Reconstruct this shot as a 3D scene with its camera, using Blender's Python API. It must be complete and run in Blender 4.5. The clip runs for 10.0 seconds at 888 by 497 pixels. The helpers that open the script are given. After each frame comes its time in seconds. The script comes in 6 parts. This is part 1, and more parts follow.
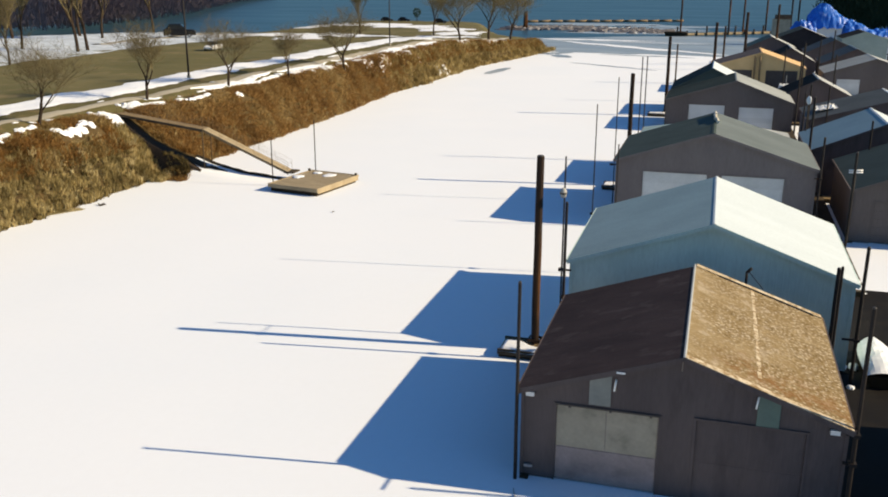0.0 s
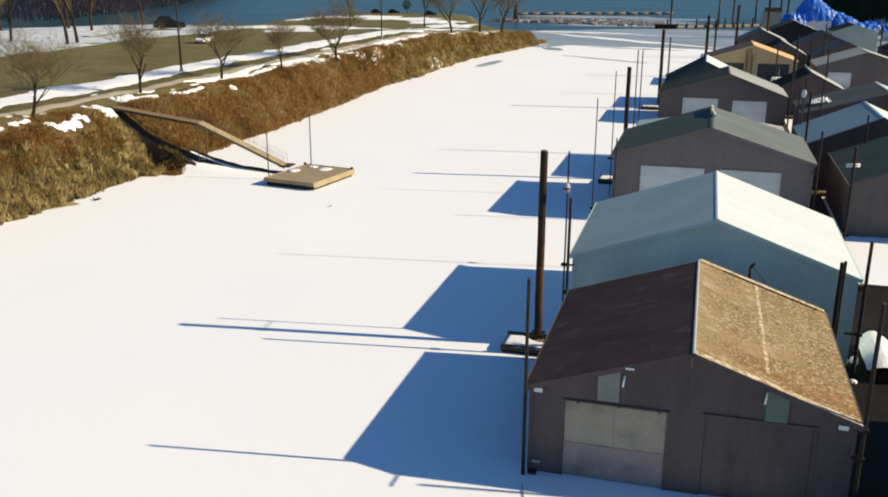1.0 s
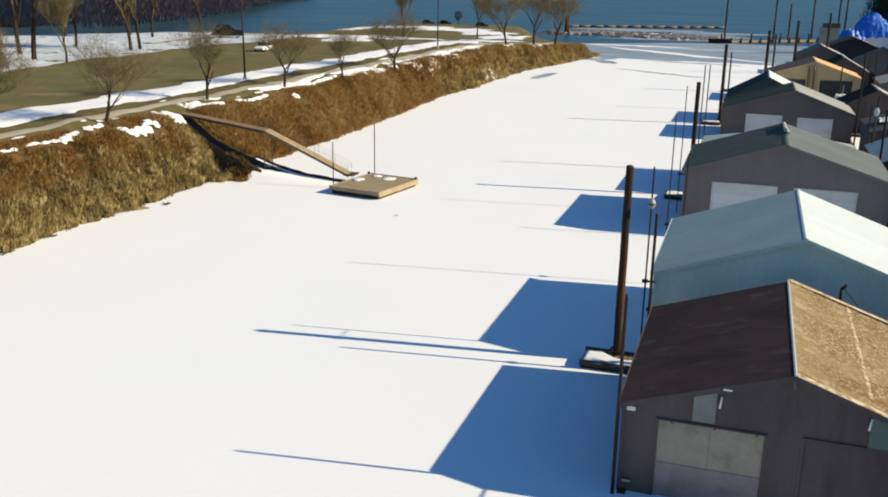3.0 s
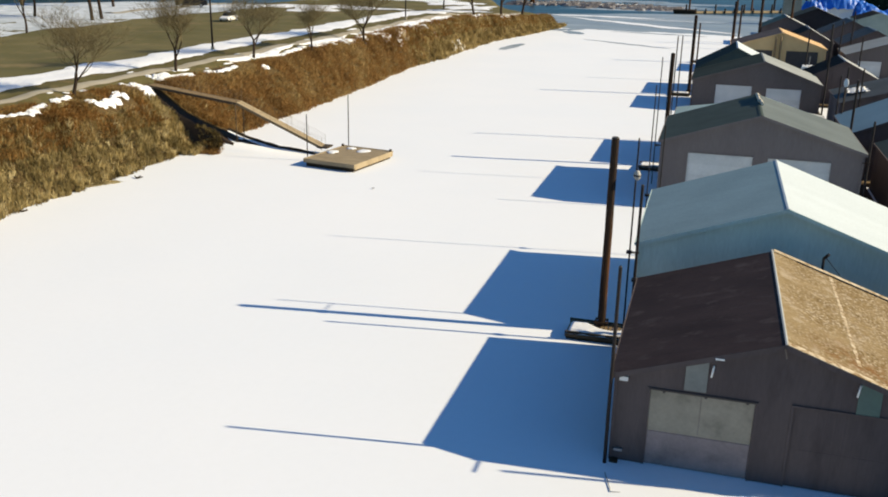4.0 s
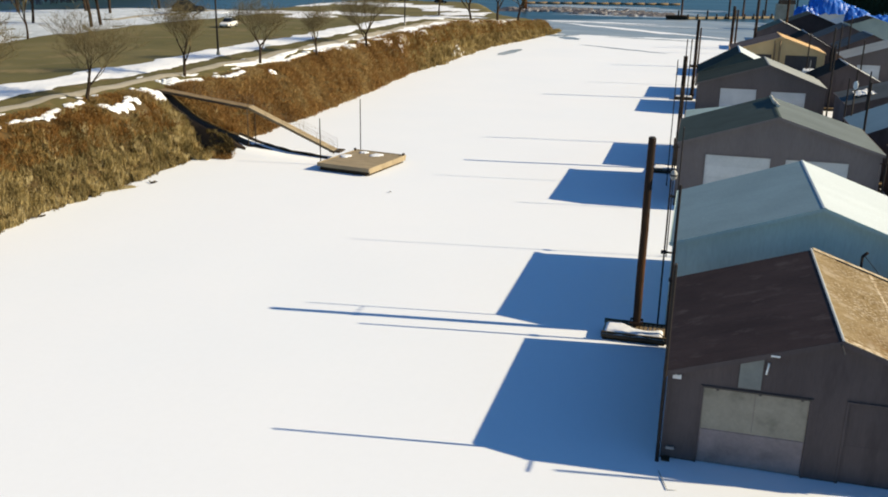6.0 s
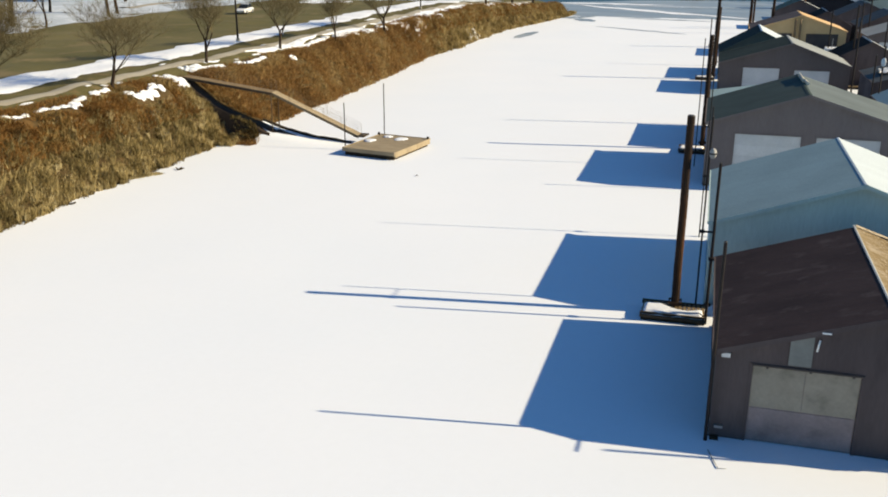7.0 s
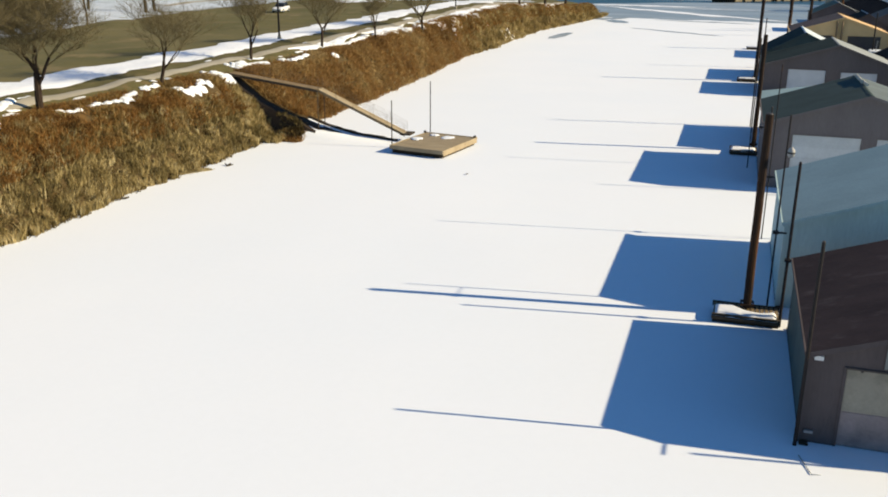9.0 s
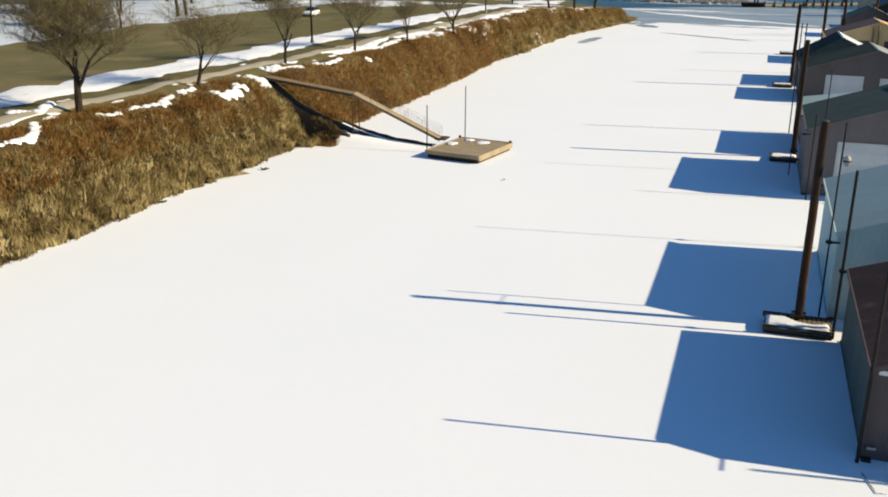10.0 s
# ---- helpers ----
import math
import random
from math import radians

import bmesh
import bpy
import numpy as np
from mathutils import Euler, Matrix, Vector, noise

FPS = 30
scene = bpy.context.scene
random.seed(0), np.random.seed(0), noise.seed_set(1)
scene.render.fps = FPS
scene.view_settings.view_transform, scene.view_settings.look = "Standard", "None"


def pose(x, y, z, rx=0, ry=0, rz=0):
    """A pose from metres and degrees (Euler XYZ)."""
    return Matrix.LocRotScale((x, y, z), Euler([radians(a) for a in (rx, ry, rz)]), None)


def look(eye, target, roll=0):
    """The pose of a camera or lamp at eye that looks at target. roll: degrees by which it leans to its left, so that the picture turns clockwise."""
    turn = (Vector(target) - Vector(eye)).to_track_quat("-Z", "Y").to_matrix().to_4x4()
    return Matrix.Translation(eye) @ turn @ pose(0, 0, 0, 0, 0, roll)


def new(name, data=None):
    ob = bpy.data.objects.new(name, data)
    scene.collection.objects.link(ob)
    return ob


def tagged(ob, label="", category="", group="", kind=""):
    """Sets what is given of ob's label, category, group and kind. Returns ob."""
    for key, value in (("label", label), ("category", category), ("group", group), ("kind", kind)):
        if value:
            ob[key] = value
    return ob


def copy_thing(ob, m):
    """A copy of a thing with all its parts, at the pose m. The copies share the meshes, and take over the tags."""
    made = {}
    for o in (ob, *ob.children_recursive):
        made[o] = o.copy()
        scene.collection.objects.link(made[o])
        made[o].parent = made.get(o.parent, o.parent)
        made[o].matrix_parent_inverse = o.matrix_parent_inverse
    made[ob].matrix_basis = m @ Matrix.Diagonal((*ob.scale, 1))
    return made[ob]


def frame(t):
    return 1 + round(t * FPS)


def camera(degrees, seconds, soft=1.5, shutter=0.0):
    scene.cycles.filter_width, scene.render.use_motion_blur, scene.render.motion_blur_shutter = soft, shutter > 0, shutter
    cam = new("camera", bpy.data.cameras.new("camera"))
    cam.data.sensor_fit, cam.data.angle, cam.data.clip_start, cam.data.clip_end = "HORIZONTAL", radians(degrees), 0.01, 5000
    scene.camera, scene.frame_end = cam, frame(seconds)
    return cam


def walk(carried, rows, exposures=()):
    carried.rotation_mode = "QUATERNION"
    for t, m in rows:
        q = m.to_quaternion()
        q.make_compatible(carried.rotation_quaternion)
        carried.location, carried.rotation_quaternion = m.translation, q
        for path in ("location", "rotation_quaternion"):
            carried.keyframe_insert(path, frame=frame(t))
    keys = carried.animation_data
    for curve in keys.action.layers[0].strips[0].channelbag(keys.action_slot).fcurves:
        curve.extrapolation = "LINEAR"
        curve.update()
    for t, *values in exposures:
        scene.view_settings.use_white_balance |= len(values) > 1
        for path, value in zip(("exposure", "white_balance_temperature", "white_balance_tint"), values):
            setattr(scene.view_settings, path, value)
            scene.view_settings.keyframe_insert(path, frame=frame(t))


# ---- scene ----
cam = camera(52.3, 10.0, soft=1.85)
PATH = [
    (0, (5.803, -29.484, 17.529), (5.254, -27.646, 16.965), 0.1),
    (0.5, (5.525, -29.559, 17.596), (4.989, -27.718, 17.027), 0.5),
    (1, (5.108, -29.573, 17.635), (4.584, -27.732, 17.055), 0.2),
    (1.5, (4.587, -29.69, 17.692), (4.039, -27.852, 17.128), 0.1),
    (2, (4.006, -29.872, 17.664), (3.366, -28.066, 17.088), -1.2),
    (2.2, (3.834, -29.909, 17.664), (3.174, -28.116, 17.074), -0.81),
    (3.3, (2.974, -30.059, 17.682), (2.387, -28.229, 17.129), 1.48),
    (3.5, (2.8, -30.089, 17.683), (2.234, -28.256, 17.116), 1.4),
    (4, (2.194, -30.196, 17.66), (1.664, -28.369, 17.043), 1.1),
    (4.5, (1.662, -30.404, 17.682), (1.113, -28.589, 17.046), 0.4),
    (5, (1.142, -30.549, 17.636), (0.591, -28.727, 17.021), 0.3),
    (5.2, (0.916, -30.606, 17.583), (0.375, -28.778, 16.976), 0.01),
    (6.3, (-0.356, -30.915, 17.24), (-0.855, -29.075, 16.637), 1.22),
    (6.5, (-0.589, -30.971, 17.186), (-1.091, -29.134, 16.574), 1.1),
    (7, (-1.193, -31.108, 17.128), (-1.722, -29.287, 16.495), 0.1),
    (7.5, (-1.712, -31.182, 16.924), (-2.25, -29.362, 16.293), 0.1),
    (8, (-2.36, -31.287, 16.83), (-2.897, -29.466, 16.201), 0.5),
    (8.5, (-2.956, -31.325, 16.766), (-3.498, -29.509, 16.128), 0.7),
    (9, (-3.562, -31.302, 16.75), (-4.133, -29.492, 16.12), 0.4),
    (9.5, (-4.217, -31.118, 16.656), (-4.809, -29.312, 16.033), 0.5),
    (10, (-4.779, -31.098, 16.712), (-5.397, -29.301, 16.09), 0.4),
]
walk(cam, [(t, look(eye, target, roll)) for t, eye, target, roll in PATH], exposures=[(0.0, 0.79, 6780, 12), (1.2, 0.79, 6780, 12), (2.0, 0.78, 6600, 10), (10.0, 0.78, 6600, 10)])

# ---- sky and sun ----
SUN = Vector((1.887, 0.26, 1.0)).normalized()
world = bpy.data.worlds.new("sky")
scene.world = world
world.use_nodes = True
wn, wl = world.node_tree.nodes, world.node_tree.links
sky = wn.new("ShaderNodeTexSky")
sky.sky_type, sky.sun_disc = "NISHITA", False
sky.sun_elevation, sky.sun_rotation = math.asin(SUN.z), math.atan2(SUN.x, SUN.y)
sky.air_density, sky.dust_density, sky.ozone_density = 1.0, 0.2, 4.0
wn["Background"].inputs["Strength"].default_value = 0.07
deep = wn.new("ShaderNodeMix")
deep.data_type, deep.blend_type = "RGBA", "MULTIPLY"
deep.inputs["Factor"].default_value, deep.inputs["B"].default_value = 1.0, (0.54, 0.84, 1.0, 1)
wl.new(sky.outputs["Color"], deep.inputs["A"])
wl.new(deep.outputs["Result"], wn["Background"].inputs["Color"])
sun = new("sun", bpy.data.lights.new("sun", "SUN"))
sun.data.energy, sun.data.angle, sun.data.color = 4.2, radians(0.5), (1.0, 0.84, 0.565)
sun.matrix_world = look(SUN * 200, (0, 0, 0))

# ---- materials ----


def surf(name, a, b, scale=0.5, rough=0.7, bump=0.2, grain=12.0, metal=0.0, stretch=(1, 1, 1), c=None, c_scale=3.0, c_from=0.55, c_to=0.7, jitter=0.12, spec=0.4, d=None, d_scale=6.0, d_from=0.6, d_to=0.72, ribs=None, speck=0.3):
    """A two-tone weathered surface: large stains from a to b, spots of c, fine grain in the relief, a little change from piece to piece."""
    m = bpy.data.materials.new(name)
    m.use_nodes = True
    n, l = m.node_tree.nodes, m.node_tree.links
    s = n["Principled BSDF"]
    tc = n.new("ShaderNodeTexCoord")
    mp = n.new("ShaderNodeMapping")
    mp.inputs["Scale"].default_value = stretch
    geo = n.new("ShaderNodeNewGeometry")
    l.new(geo.outputs["Position"], mp.inputs["Vector"])

    def cloud(sc, detail, src=mp):
        t = n.new("ShaderNodeTexNoise")
        t.inputs["Scale"].default_value, t.inputs["Detail"].default_value, t.inputs["Roughness"].default_value = sc, detail, 0.6
        l.new(src.outputs["Vector"], t.inputs["Vector"])
        return t

    big, fine = cloud(scale, 5.0), cloud(grain, 3.0)
    ramp = n.new("ShaderNodeMapRange")
    ramp.inputs["From Min"].default_value, ramp.inputs["From Max"].default_value = 0.35, 0.65
    l.new(big.outputs["Fac"], ramp.inputs["Value"])
    mix = n.new("ShaderNodeMix")
    mix.data_type = "RGBA"
    mix.inputs["A"].default_value, mix.inputs["B"].default_value = (*a, 1), (*b, 1)
    l.new(ramp.outputs["Result"], mix.inputs["Factor"])
    out = mix.outputs["Result"]
    for tone, tone_scale, lo, hi in ((c, c_scale, c_from, c_to), (d, d_scale, d_from, d_to)):
        if tone is None:
            continue
        spots = cloud(tone_scale, 4.0)
        r2 = n.new("ShaderNodeMapRange")
        r2.inputs["From Min"].default_value, r2.inputs["From Max"].default_value = lo, hi
        l.new(spots.outputs["Fac"], r2.inputs["Value"])
        mx = n.new("ShaderNodeMix")
        mx.data_type = "RGBA"
        mx.inputs["B"].default_value = (*tone, 1)
        l.new(r2.outputs["Result"], mx.inputs["Factor"])
        l.new(out, mx.inputs["A"])
        out = mx.outputs["Result"]
    # fine grain and a shift from piece to piece, as brightness
    info = n.new("ShaderNodeObjectInfo")
    add = n.new("ShaderNodeMath")
    add.operation = "MULTIPLY_ADD"
    add.inputs[1].default_value, add.inputs[2].default_value = jitter, 1.0 - jitter / 2 - speck / 2
    l.new(info.outputs["Random"], add.inputs[0])
    add2 = n.new("ShaderNodeMath")
    add2.operation = "MULTIPLY_ADD"
    add2.inputs[1].default_value = speck
    l.new(fine.outputs["Fac"], add2.inputs[0])
    l.new(add.outputs[0], add2.inputs[2])
    hsv = n.new("ShaderNodeHueSaturation")
    l.new(out, hsv.inputs["Color"])
    l.new(add2.outputs[0], hsv.inputs["Value"])
    l.new(hsv.outputs["Color"], s.inputs["Base Color"])
    rr = n.new("ShaderNodeMapRange")
    rr.inputs["To Min"].default_value, rr.inputs["To Max"].default_value = max(rough - 0.12, 0.03), min(rough + 0.12, 1)
    l.new(big.outputs["Fac"], rr.inputs["Value"])
    l.new(rr.outputs["Result"], s.inputs["Roughness"])
    s.inputs["Metallic"].default_value = metal
    s.inputs["Specular IOR Level"].default_value = spec
    if bump:
        bp = n.new("ShaderNodeBump")
        bp.inputs["Strength"].default_value, bp.inputs["Distance"].default_value = bump, 0.03
        l.new(fine.outputs["Fac"], bp.inputs["Height"])
        last = bp
        if ribs:
            # pressed ribs of sheet metal, upright on walls, down the slope on roofs
            sp = n.new("ShaderNodeSeparateXYZ")
            l.new(tc.outputs["Object"], sp.inputs[0])
            run = sp.outputs["Y"]
            if ribs[0] == "xy":
                sm = n.new("ShaderNodeMath")
                l.new(sp.outputs["X"], sm.inputs[0]), l.new(sp.outputs["Y"], sm.inputs[1])
                run = sm.outputs[0]
            fr = n.new("ShaderNodeMath")
            fr.operation = "PINGPONG"
            fr.inputs[1].default_value = ribs[1] / 2
            l.new(run, fr.inputs[0])
            st = n.new("ShaderNodeMapRange")
            st.inputs["From Min"].default_value, st.inputs["From Max"].default_value = ribs[1] * 0.06, ribs[1] * 0.14
            l.new(fr.outputs[0], st.inputs["Value"])
            rb = n.new("ShaderNodeBump")
            rb.invert = True
            rb.inputs["Strength"].default_value, rb.inputs["Distance"].default_value = ribs[2], 0.02
            l.new(st.outputs["Result"], rb.inputs["Height"])
            l.new(bp.outputs["Normal"], rb.inputs["Normal"])
            last = rb
        l.new(last.outputs["Normal"], s.inputs["Normal"])
    return m


SNOW = surf("snow", (0.80, 0.84, 0.90), (0.77, 0.82, 0.89), 0.05, 0.85, 0.10, 2.5, jitter=0.0, spec=0.2, speck=0.03)
SNOW_OLD = surf("old_snow", (0.82, 0.84, 0.88), (0.66, 0.70, 0.76), 0.35, 0.9, 0.5, 3.0, jitter=0.06, spec=0.2)
SNOW_BANK = surf("melting_snow_bank", (0.82, 0.84, 0.88), (0.74, 0.78, 0.84), 0.35, 0.9, 0.5, 3.0, c=(0.40, 0.45, 0.50), c_scale=0.28, c_from=0.60, c_to=0.70, d=(0.55, 0.60, 0.65), d_scale=1.1, d_from=0.62, d_to=0.7, jitter=0.0, spec=0.2, stretch=(1, 0.5, 1))
SNOW_GREY = surf("thin_snow", (0.62, 0.68, 0.76), (0.42, 0.48, 0.54), 0.15, 0.8, 0.3, 2.0, c=(0.78, 0.82, 0.88), c_scale=0.4, spec=0.3)
ICE = surf("wet_ice", (0.20, 0.25, 0.30), (0.28, 0.34, 0.39), 0.05, 0.45, 0.01, 1.0, c=(0.45, 0.50, 0.55), c_scale=0.06, c_from=0.52, c_to=0.75, spec=0.4, stretch=(0.5, 2, 1), speck=0.1)
RUBBLE = surf("dirty_rubble_ice", (0.10, 0.092, 0.098), (0.17, 0.165, 0.175), 0.06, 0.8, 0.2, 1.5, c=(0.38, 0.41, 0.45), c_scale=0.12, c_from=0.56, c_to=0.66, spec=0.2, stretch=(0.4, 1.5, 1))
WATER = surf("river_water", (0.018, 0.048, 0.072), (0.026, 0.064, 0.094), 0.02, 0.35, 0.05, 0.5, jitter=0.0, spec=0.10, stretch=(0.6, 1.6, 1))
EARTH = surf("brush_litter", (0.062, 0.042, 0.019), (0.095, 0.066, 0.03), 0.25, 0.95, 0.8, 5.0, c=(0.12, 0.07, 0.026), c_scale=0.5, jitter=0.0, spec=0.1)
# bare soil darkened to hold the shadow under the gangway
SHADE_SOIL = surf("gangway_shade_soil", (0.04, 0.029, 0.022), (0.06, 0.043, 0.03), 0.6, 0.8, 0.8, 6.0, jitter=0.0, spec=0.15)
VERGE = surf("olive_verge_grass", (0.135, 0.118, 0.05), (0.10, 0.088, 0.036), 0.5, 0.95, 0.7, 6.0, c=(0.17, 0.125, 0.06), c_scale=0.9, jitter=0.0, spec=0.1)
GRASS = surf("winter_grass", (0.152, 0.132, 0.062), (0.112, 0.103, 0.045), 0.08, 0.95, 0.6, 7.0, c=(0.195, 0.155, 0.082), c_scale=0.2, jitter=0.0, spec=0.1)
PAVING = surf("gravel_path", (0.375, 0.345, 0.28), (0.30, 0.275, 0.22), 0.3, 0.9, 0.5, 10.0, jitter=0.0, spec=0.2)
BARK = surf("bark", (0.028, 0.019, 0.014), (0.048, 0.034, 0.024), 2.0, 0.95, 0.6, 20.0, spec=0.1)
TWIG = surf("twigs", (0.118, 0.096, 0.05), (0.158, 0.128, 0.068), 0.6, 0.95, 0.0, 10.0, spec=0.1)
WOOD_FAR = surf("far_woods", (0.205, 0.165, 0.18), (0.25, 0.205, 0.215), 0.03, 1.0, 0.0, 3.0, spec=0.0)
EVERGREEN = surf("needles", (0.02, 0.035, 0.02), (0.04, 0.055, 0.03), 0.4, 0.9, 0.0, 4.0, spec=0.1)


def blades(name, colours, scale):
    """Dry stalks: each blade takes its own colour."""
    m = bpy.data.materials.new(name)
    m.use_nodes = True
    n, l = m.node_tree.nodes, m.node_tree.links
    s = n["Principled BSDF"]
    g = n.new("ShaderNodeNewGeometry")
    tc = n.new("ShaderNodeTexCoord")
    t = n.new("ShaderNodeTexNoise")
    t.inputs["Scale"].default_value, t.inputs["Detail"].default_value = scale, 4
    l.new(tc.outputs["Object"], t.inputs["Vector"])
    ad = n.new("ShaderNodeMath")
    ad.operation = "MULTIPLY_ADD"
    ad.inputs[1].default_value = 0.34
    l.new(g.outputs["Random Per Island"], ad.inputs[0])
    off = n.new("ShaderNodeMath")
    off.operation = "MULTIPLY_ADD"
    off.inputs[1].default_value, off.inputs[2].default_value = 2.5, -0.92
    l.new(t.outputs["Fac"], off.inputs[0])
    l.new(off.outputs[0], ad.inputs[2])
    r = n.new("ShaderNodeValToRGB")
    while len(r.color_ramp.elements) < len(colours):
        r.color_ramp.elements.new(0.5)
    for i, col in enumerate(colours):
        r.color_ramp.elements[i].position = i / (len(colours) - 1)
        r.color_ramp.elements[i].color = (*col, 1)
    l.new(ad.outputs[0], r.inputs["Fac"])
    l.new(r.outputs["Color"], s.inputs["Base Color"])
    s.inputs["Roughness"].default_value, s.inputs["Specular IOR Level"].default_value = 0.9, 0.1
    # dry leaves let some light through
    tr, mix = n.new("ShaderNodeBsdfTranslucent"), n.new("ShaderNodeMixShader")
    mix.inputs["Fac"].default_value = 0.4
    l.new(r.outputs["Color"], tr.inputs["Color"])
    l.new(s.outputs["BSDF"], mix.inputs[1]), l.new(tr.outputs["BSDF"], mix.inputs[2])
    l.new(mix.outputs["Shader"], n["Material Output"].inputs["Surface"])
    return m


REED = blades("dry_reeds", [(0.13, 0.1, 0.042), (0.29, 0.228, 0.098), (0.445, 0.355, 0.17), (0.66, 0.56, 0.32)], 0.7)
REED_FAR = blades("far_dry_reeds", [(0.12, 0.088, 0.036), (0.25, 0.185, 0.075), (0.37, 0.285, 0.125), (0.56, 0.46, 0.24)], 0.5)
REED_LOW = blades("matted_reeds", [(0.066, 0.05, 0.022), (0.132, 0.1, 0.042), (0.2, 0.152, 0.066), (0.28, 0.224, 0.112)], 0.6)
BRAMBLE_TAN = blades("tan_brambles", [(0.135, 0.080, 0.030), (0.225, 0.122, 0.042), (0.305, 0.180, 0.066), (0.30, 0.200, 0.080), (0.40, 0.285, 0.13)], 0.2)
BRAMBLE = blades("brambles", [(0.105, 0.068, 0.026), (0.182, 0.097, 0.031), (0.285, 0.148, 0.046), (0.245, 0.168, 0.062), (0.36, 0.255, 0.115)], 0.3)

def rusty_sheet(name):
    """Bleached corrugated sheet: rows of rust spots along the corrugations, brown runs towards the gable."""
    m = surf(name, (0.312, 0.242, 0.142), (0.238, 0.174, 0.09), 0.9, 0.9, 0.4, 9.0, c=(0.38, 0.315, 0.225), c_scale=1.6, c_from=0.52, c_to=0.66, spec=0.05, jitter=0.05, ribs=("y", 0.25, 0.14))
    n, l = m.node_tree.nodes, m.node_tree.links
    hsv = next(x for x in n if x.type == "HUE_SAT")
    before = hsv.inputs["Color"].links[0].from_socket
    geo = next(x for x in n if x.type == "NEW_GEOMETRY")

    def step(socket, lo, hi):
        r = n.new("ShaderNodeMapRange")
        r.inputs["From Min"].default_value, r.inputs["From Max"].default_value = lo, hi
        l.new(socket, r.inputs["Value"])
        return r.outputs["Result"]

    def times(a, b):
        t = n.new("ShaderNodeMath")
        t.operation = "MULTIPLY"
        l.new(a, t.inputs[0])
        if isinstance(b, float):
            t.inputs[1].default_value = b
        else:
            l.new(b, t.inputs[1])
        return t.outputs[0]

    def tone(under, colour, factor):
        x = n.new("ShaderNodeMix")
        x.data_type = "RGBA"
        x.inputs["B"].default_value = (*colour, 1)
        l.new(factor, x.inputs["Factor"])
        l.new(under, x.inputs["A"])
        return x.outputs["Result"]

    # spots, one cell for each fixing, a little out of line
    mp = n.new("ShaderNodeMapping")
    mp.inputs["Scale"].default_value = (7.0, 8.5, 0.0)
    l.new(geo.outputs["Position"], mp.inputs["Vector"])
    cell = n.new("ShaderNodeTexVoronoi")
    cell.inputs["Scale"].default_value, cell.inputs["Randomness"].default_value = 1.0, 0.8
    l.new(mp.outputs["Vector"], cell.inputs["Vector"])
    patch = n.new("ShaderNodeTexNoise")
    patch.inputs["Scale"].default_value, patch.inputs["Detail"].default_value = 0.5, 4.0
    l.new(geo.outputs["Position"], patch.inputs["Vector"])
    sp = n.new("ShaderNodeSeparateXYZ")
    l.new(geo.outputs["Position"], sp.inputs[0])
    # the sheets rust more towards the eave
    low = n.new("ShaderNodeMath")
    low.operation = "MULTIPLY_ADD"
    low.inputs[1].default_value = 0.05
    l.new(sp.outputs["X"], low.inputs[0])
    l.new(patch.outputs["Fac"], low.inputs[2])
    where = step(low.outputs[0], 0.66, 0.98)
    blotch = n.new("ShaderNodeTexNoise")
    blotch.inputs["Scale"].default_value, blotch.inputs["Detail"].default_value = 7.0, 3.0
    l.new(geo.outputs["Position"], blotch.inputs["Vector"])
    out = tone(before, (0.135, 0.092, 0.042), times(times(where, step(blotch.outputs["Fac"], 0.36, 0.56)), 0.85))
    spots = times(step(cell.outputs["Distance"], 0.46, 0.2), where)
    out = tone(out, (0.52, 0.46, 0.355), times(spots, 0.75))
    # brown runs in a crooked belt near the gable
    wav = n.new("ShaderNodeMath")
    wav.operation = "MULTIPLY_ADD"
    wav.inputs[1].default_value = 3.5
    l.new(patch.outputs["Fac"], wav.inputs[0])
    l.new(sp.outputs["Y"], wav.inputs[2])
    belt = times(times(step(wav.outputs[0], 1.9, 2.4), step(wav.outputs[0], 4.2, 2.9)), step(sp.outputs["X"], 6.0, 7.6))
    fine = n.new("ShaderNodeTexNoise")
    fine.inputs["Scale"].default_value, fine.inputs["Detail"].default_value = 3.2, 4.0
    l.new(geo.outputs["Position"], fine.inputs["Vector"])
    out = tone(out, (0.185, 0.092, 0.032), times(times(belt, step(fine.outputs["Fac"], 0.38, 0.6)), 0.8))
    l.new(out, hsv.inputs["Color"])
    return m


WALL_TAUPE = surf("taupe_metal_siding", (0.108, 0.089, 0.087), (0.080, 0.066, 0.066), 0.4, 0.75, 0.15, 9.0, stretch=(1, 1, 0.25), spec=0.05, c=(0.062, 0.050, 0.050), c_scale=1.2, c_from=0.55, c_to=0.8, ribs=("xy", 0.3, 0.16))
WALL_SLATE = surf("slate_siding", (0.185, 0.160, 0.153), (0.155, 0.133, 0.129), 0.3, 0.75, 0.15, 9.0, stretch=(1, 1, 0.25), spec=0.05, ribs=("xy", 0.3, 0.16))
WALL_UMBER = surf("umber_siding", (0.138, 0.117, 0.110), (0.112, 0.095, 0.090), 0.3, 0.75, 0.15, 9.0, stretch=(1, 1, 0.25), spec=0.05, ribs=("xy", 0.3, 0.16))
WALL_SAGE = surf("pale_sage_siding", (0.25, 0.31, 0.29), (0.21, 0.265, 0.25), 0.4, 0.7, 0.12, 9.0, spec=0.05, ribs=("xy", 0.3, 0.16))
WALL_TEAL = surf("teal_metal_siding", (0.48, 0.61, 0.575), (0.42, 0.54, 0.515), 0.4, 0.7, 0.12, 9.0, stretch=(1, 1, 0.25), spec=0.05, ribs=("xy", 0.3, 0.16))
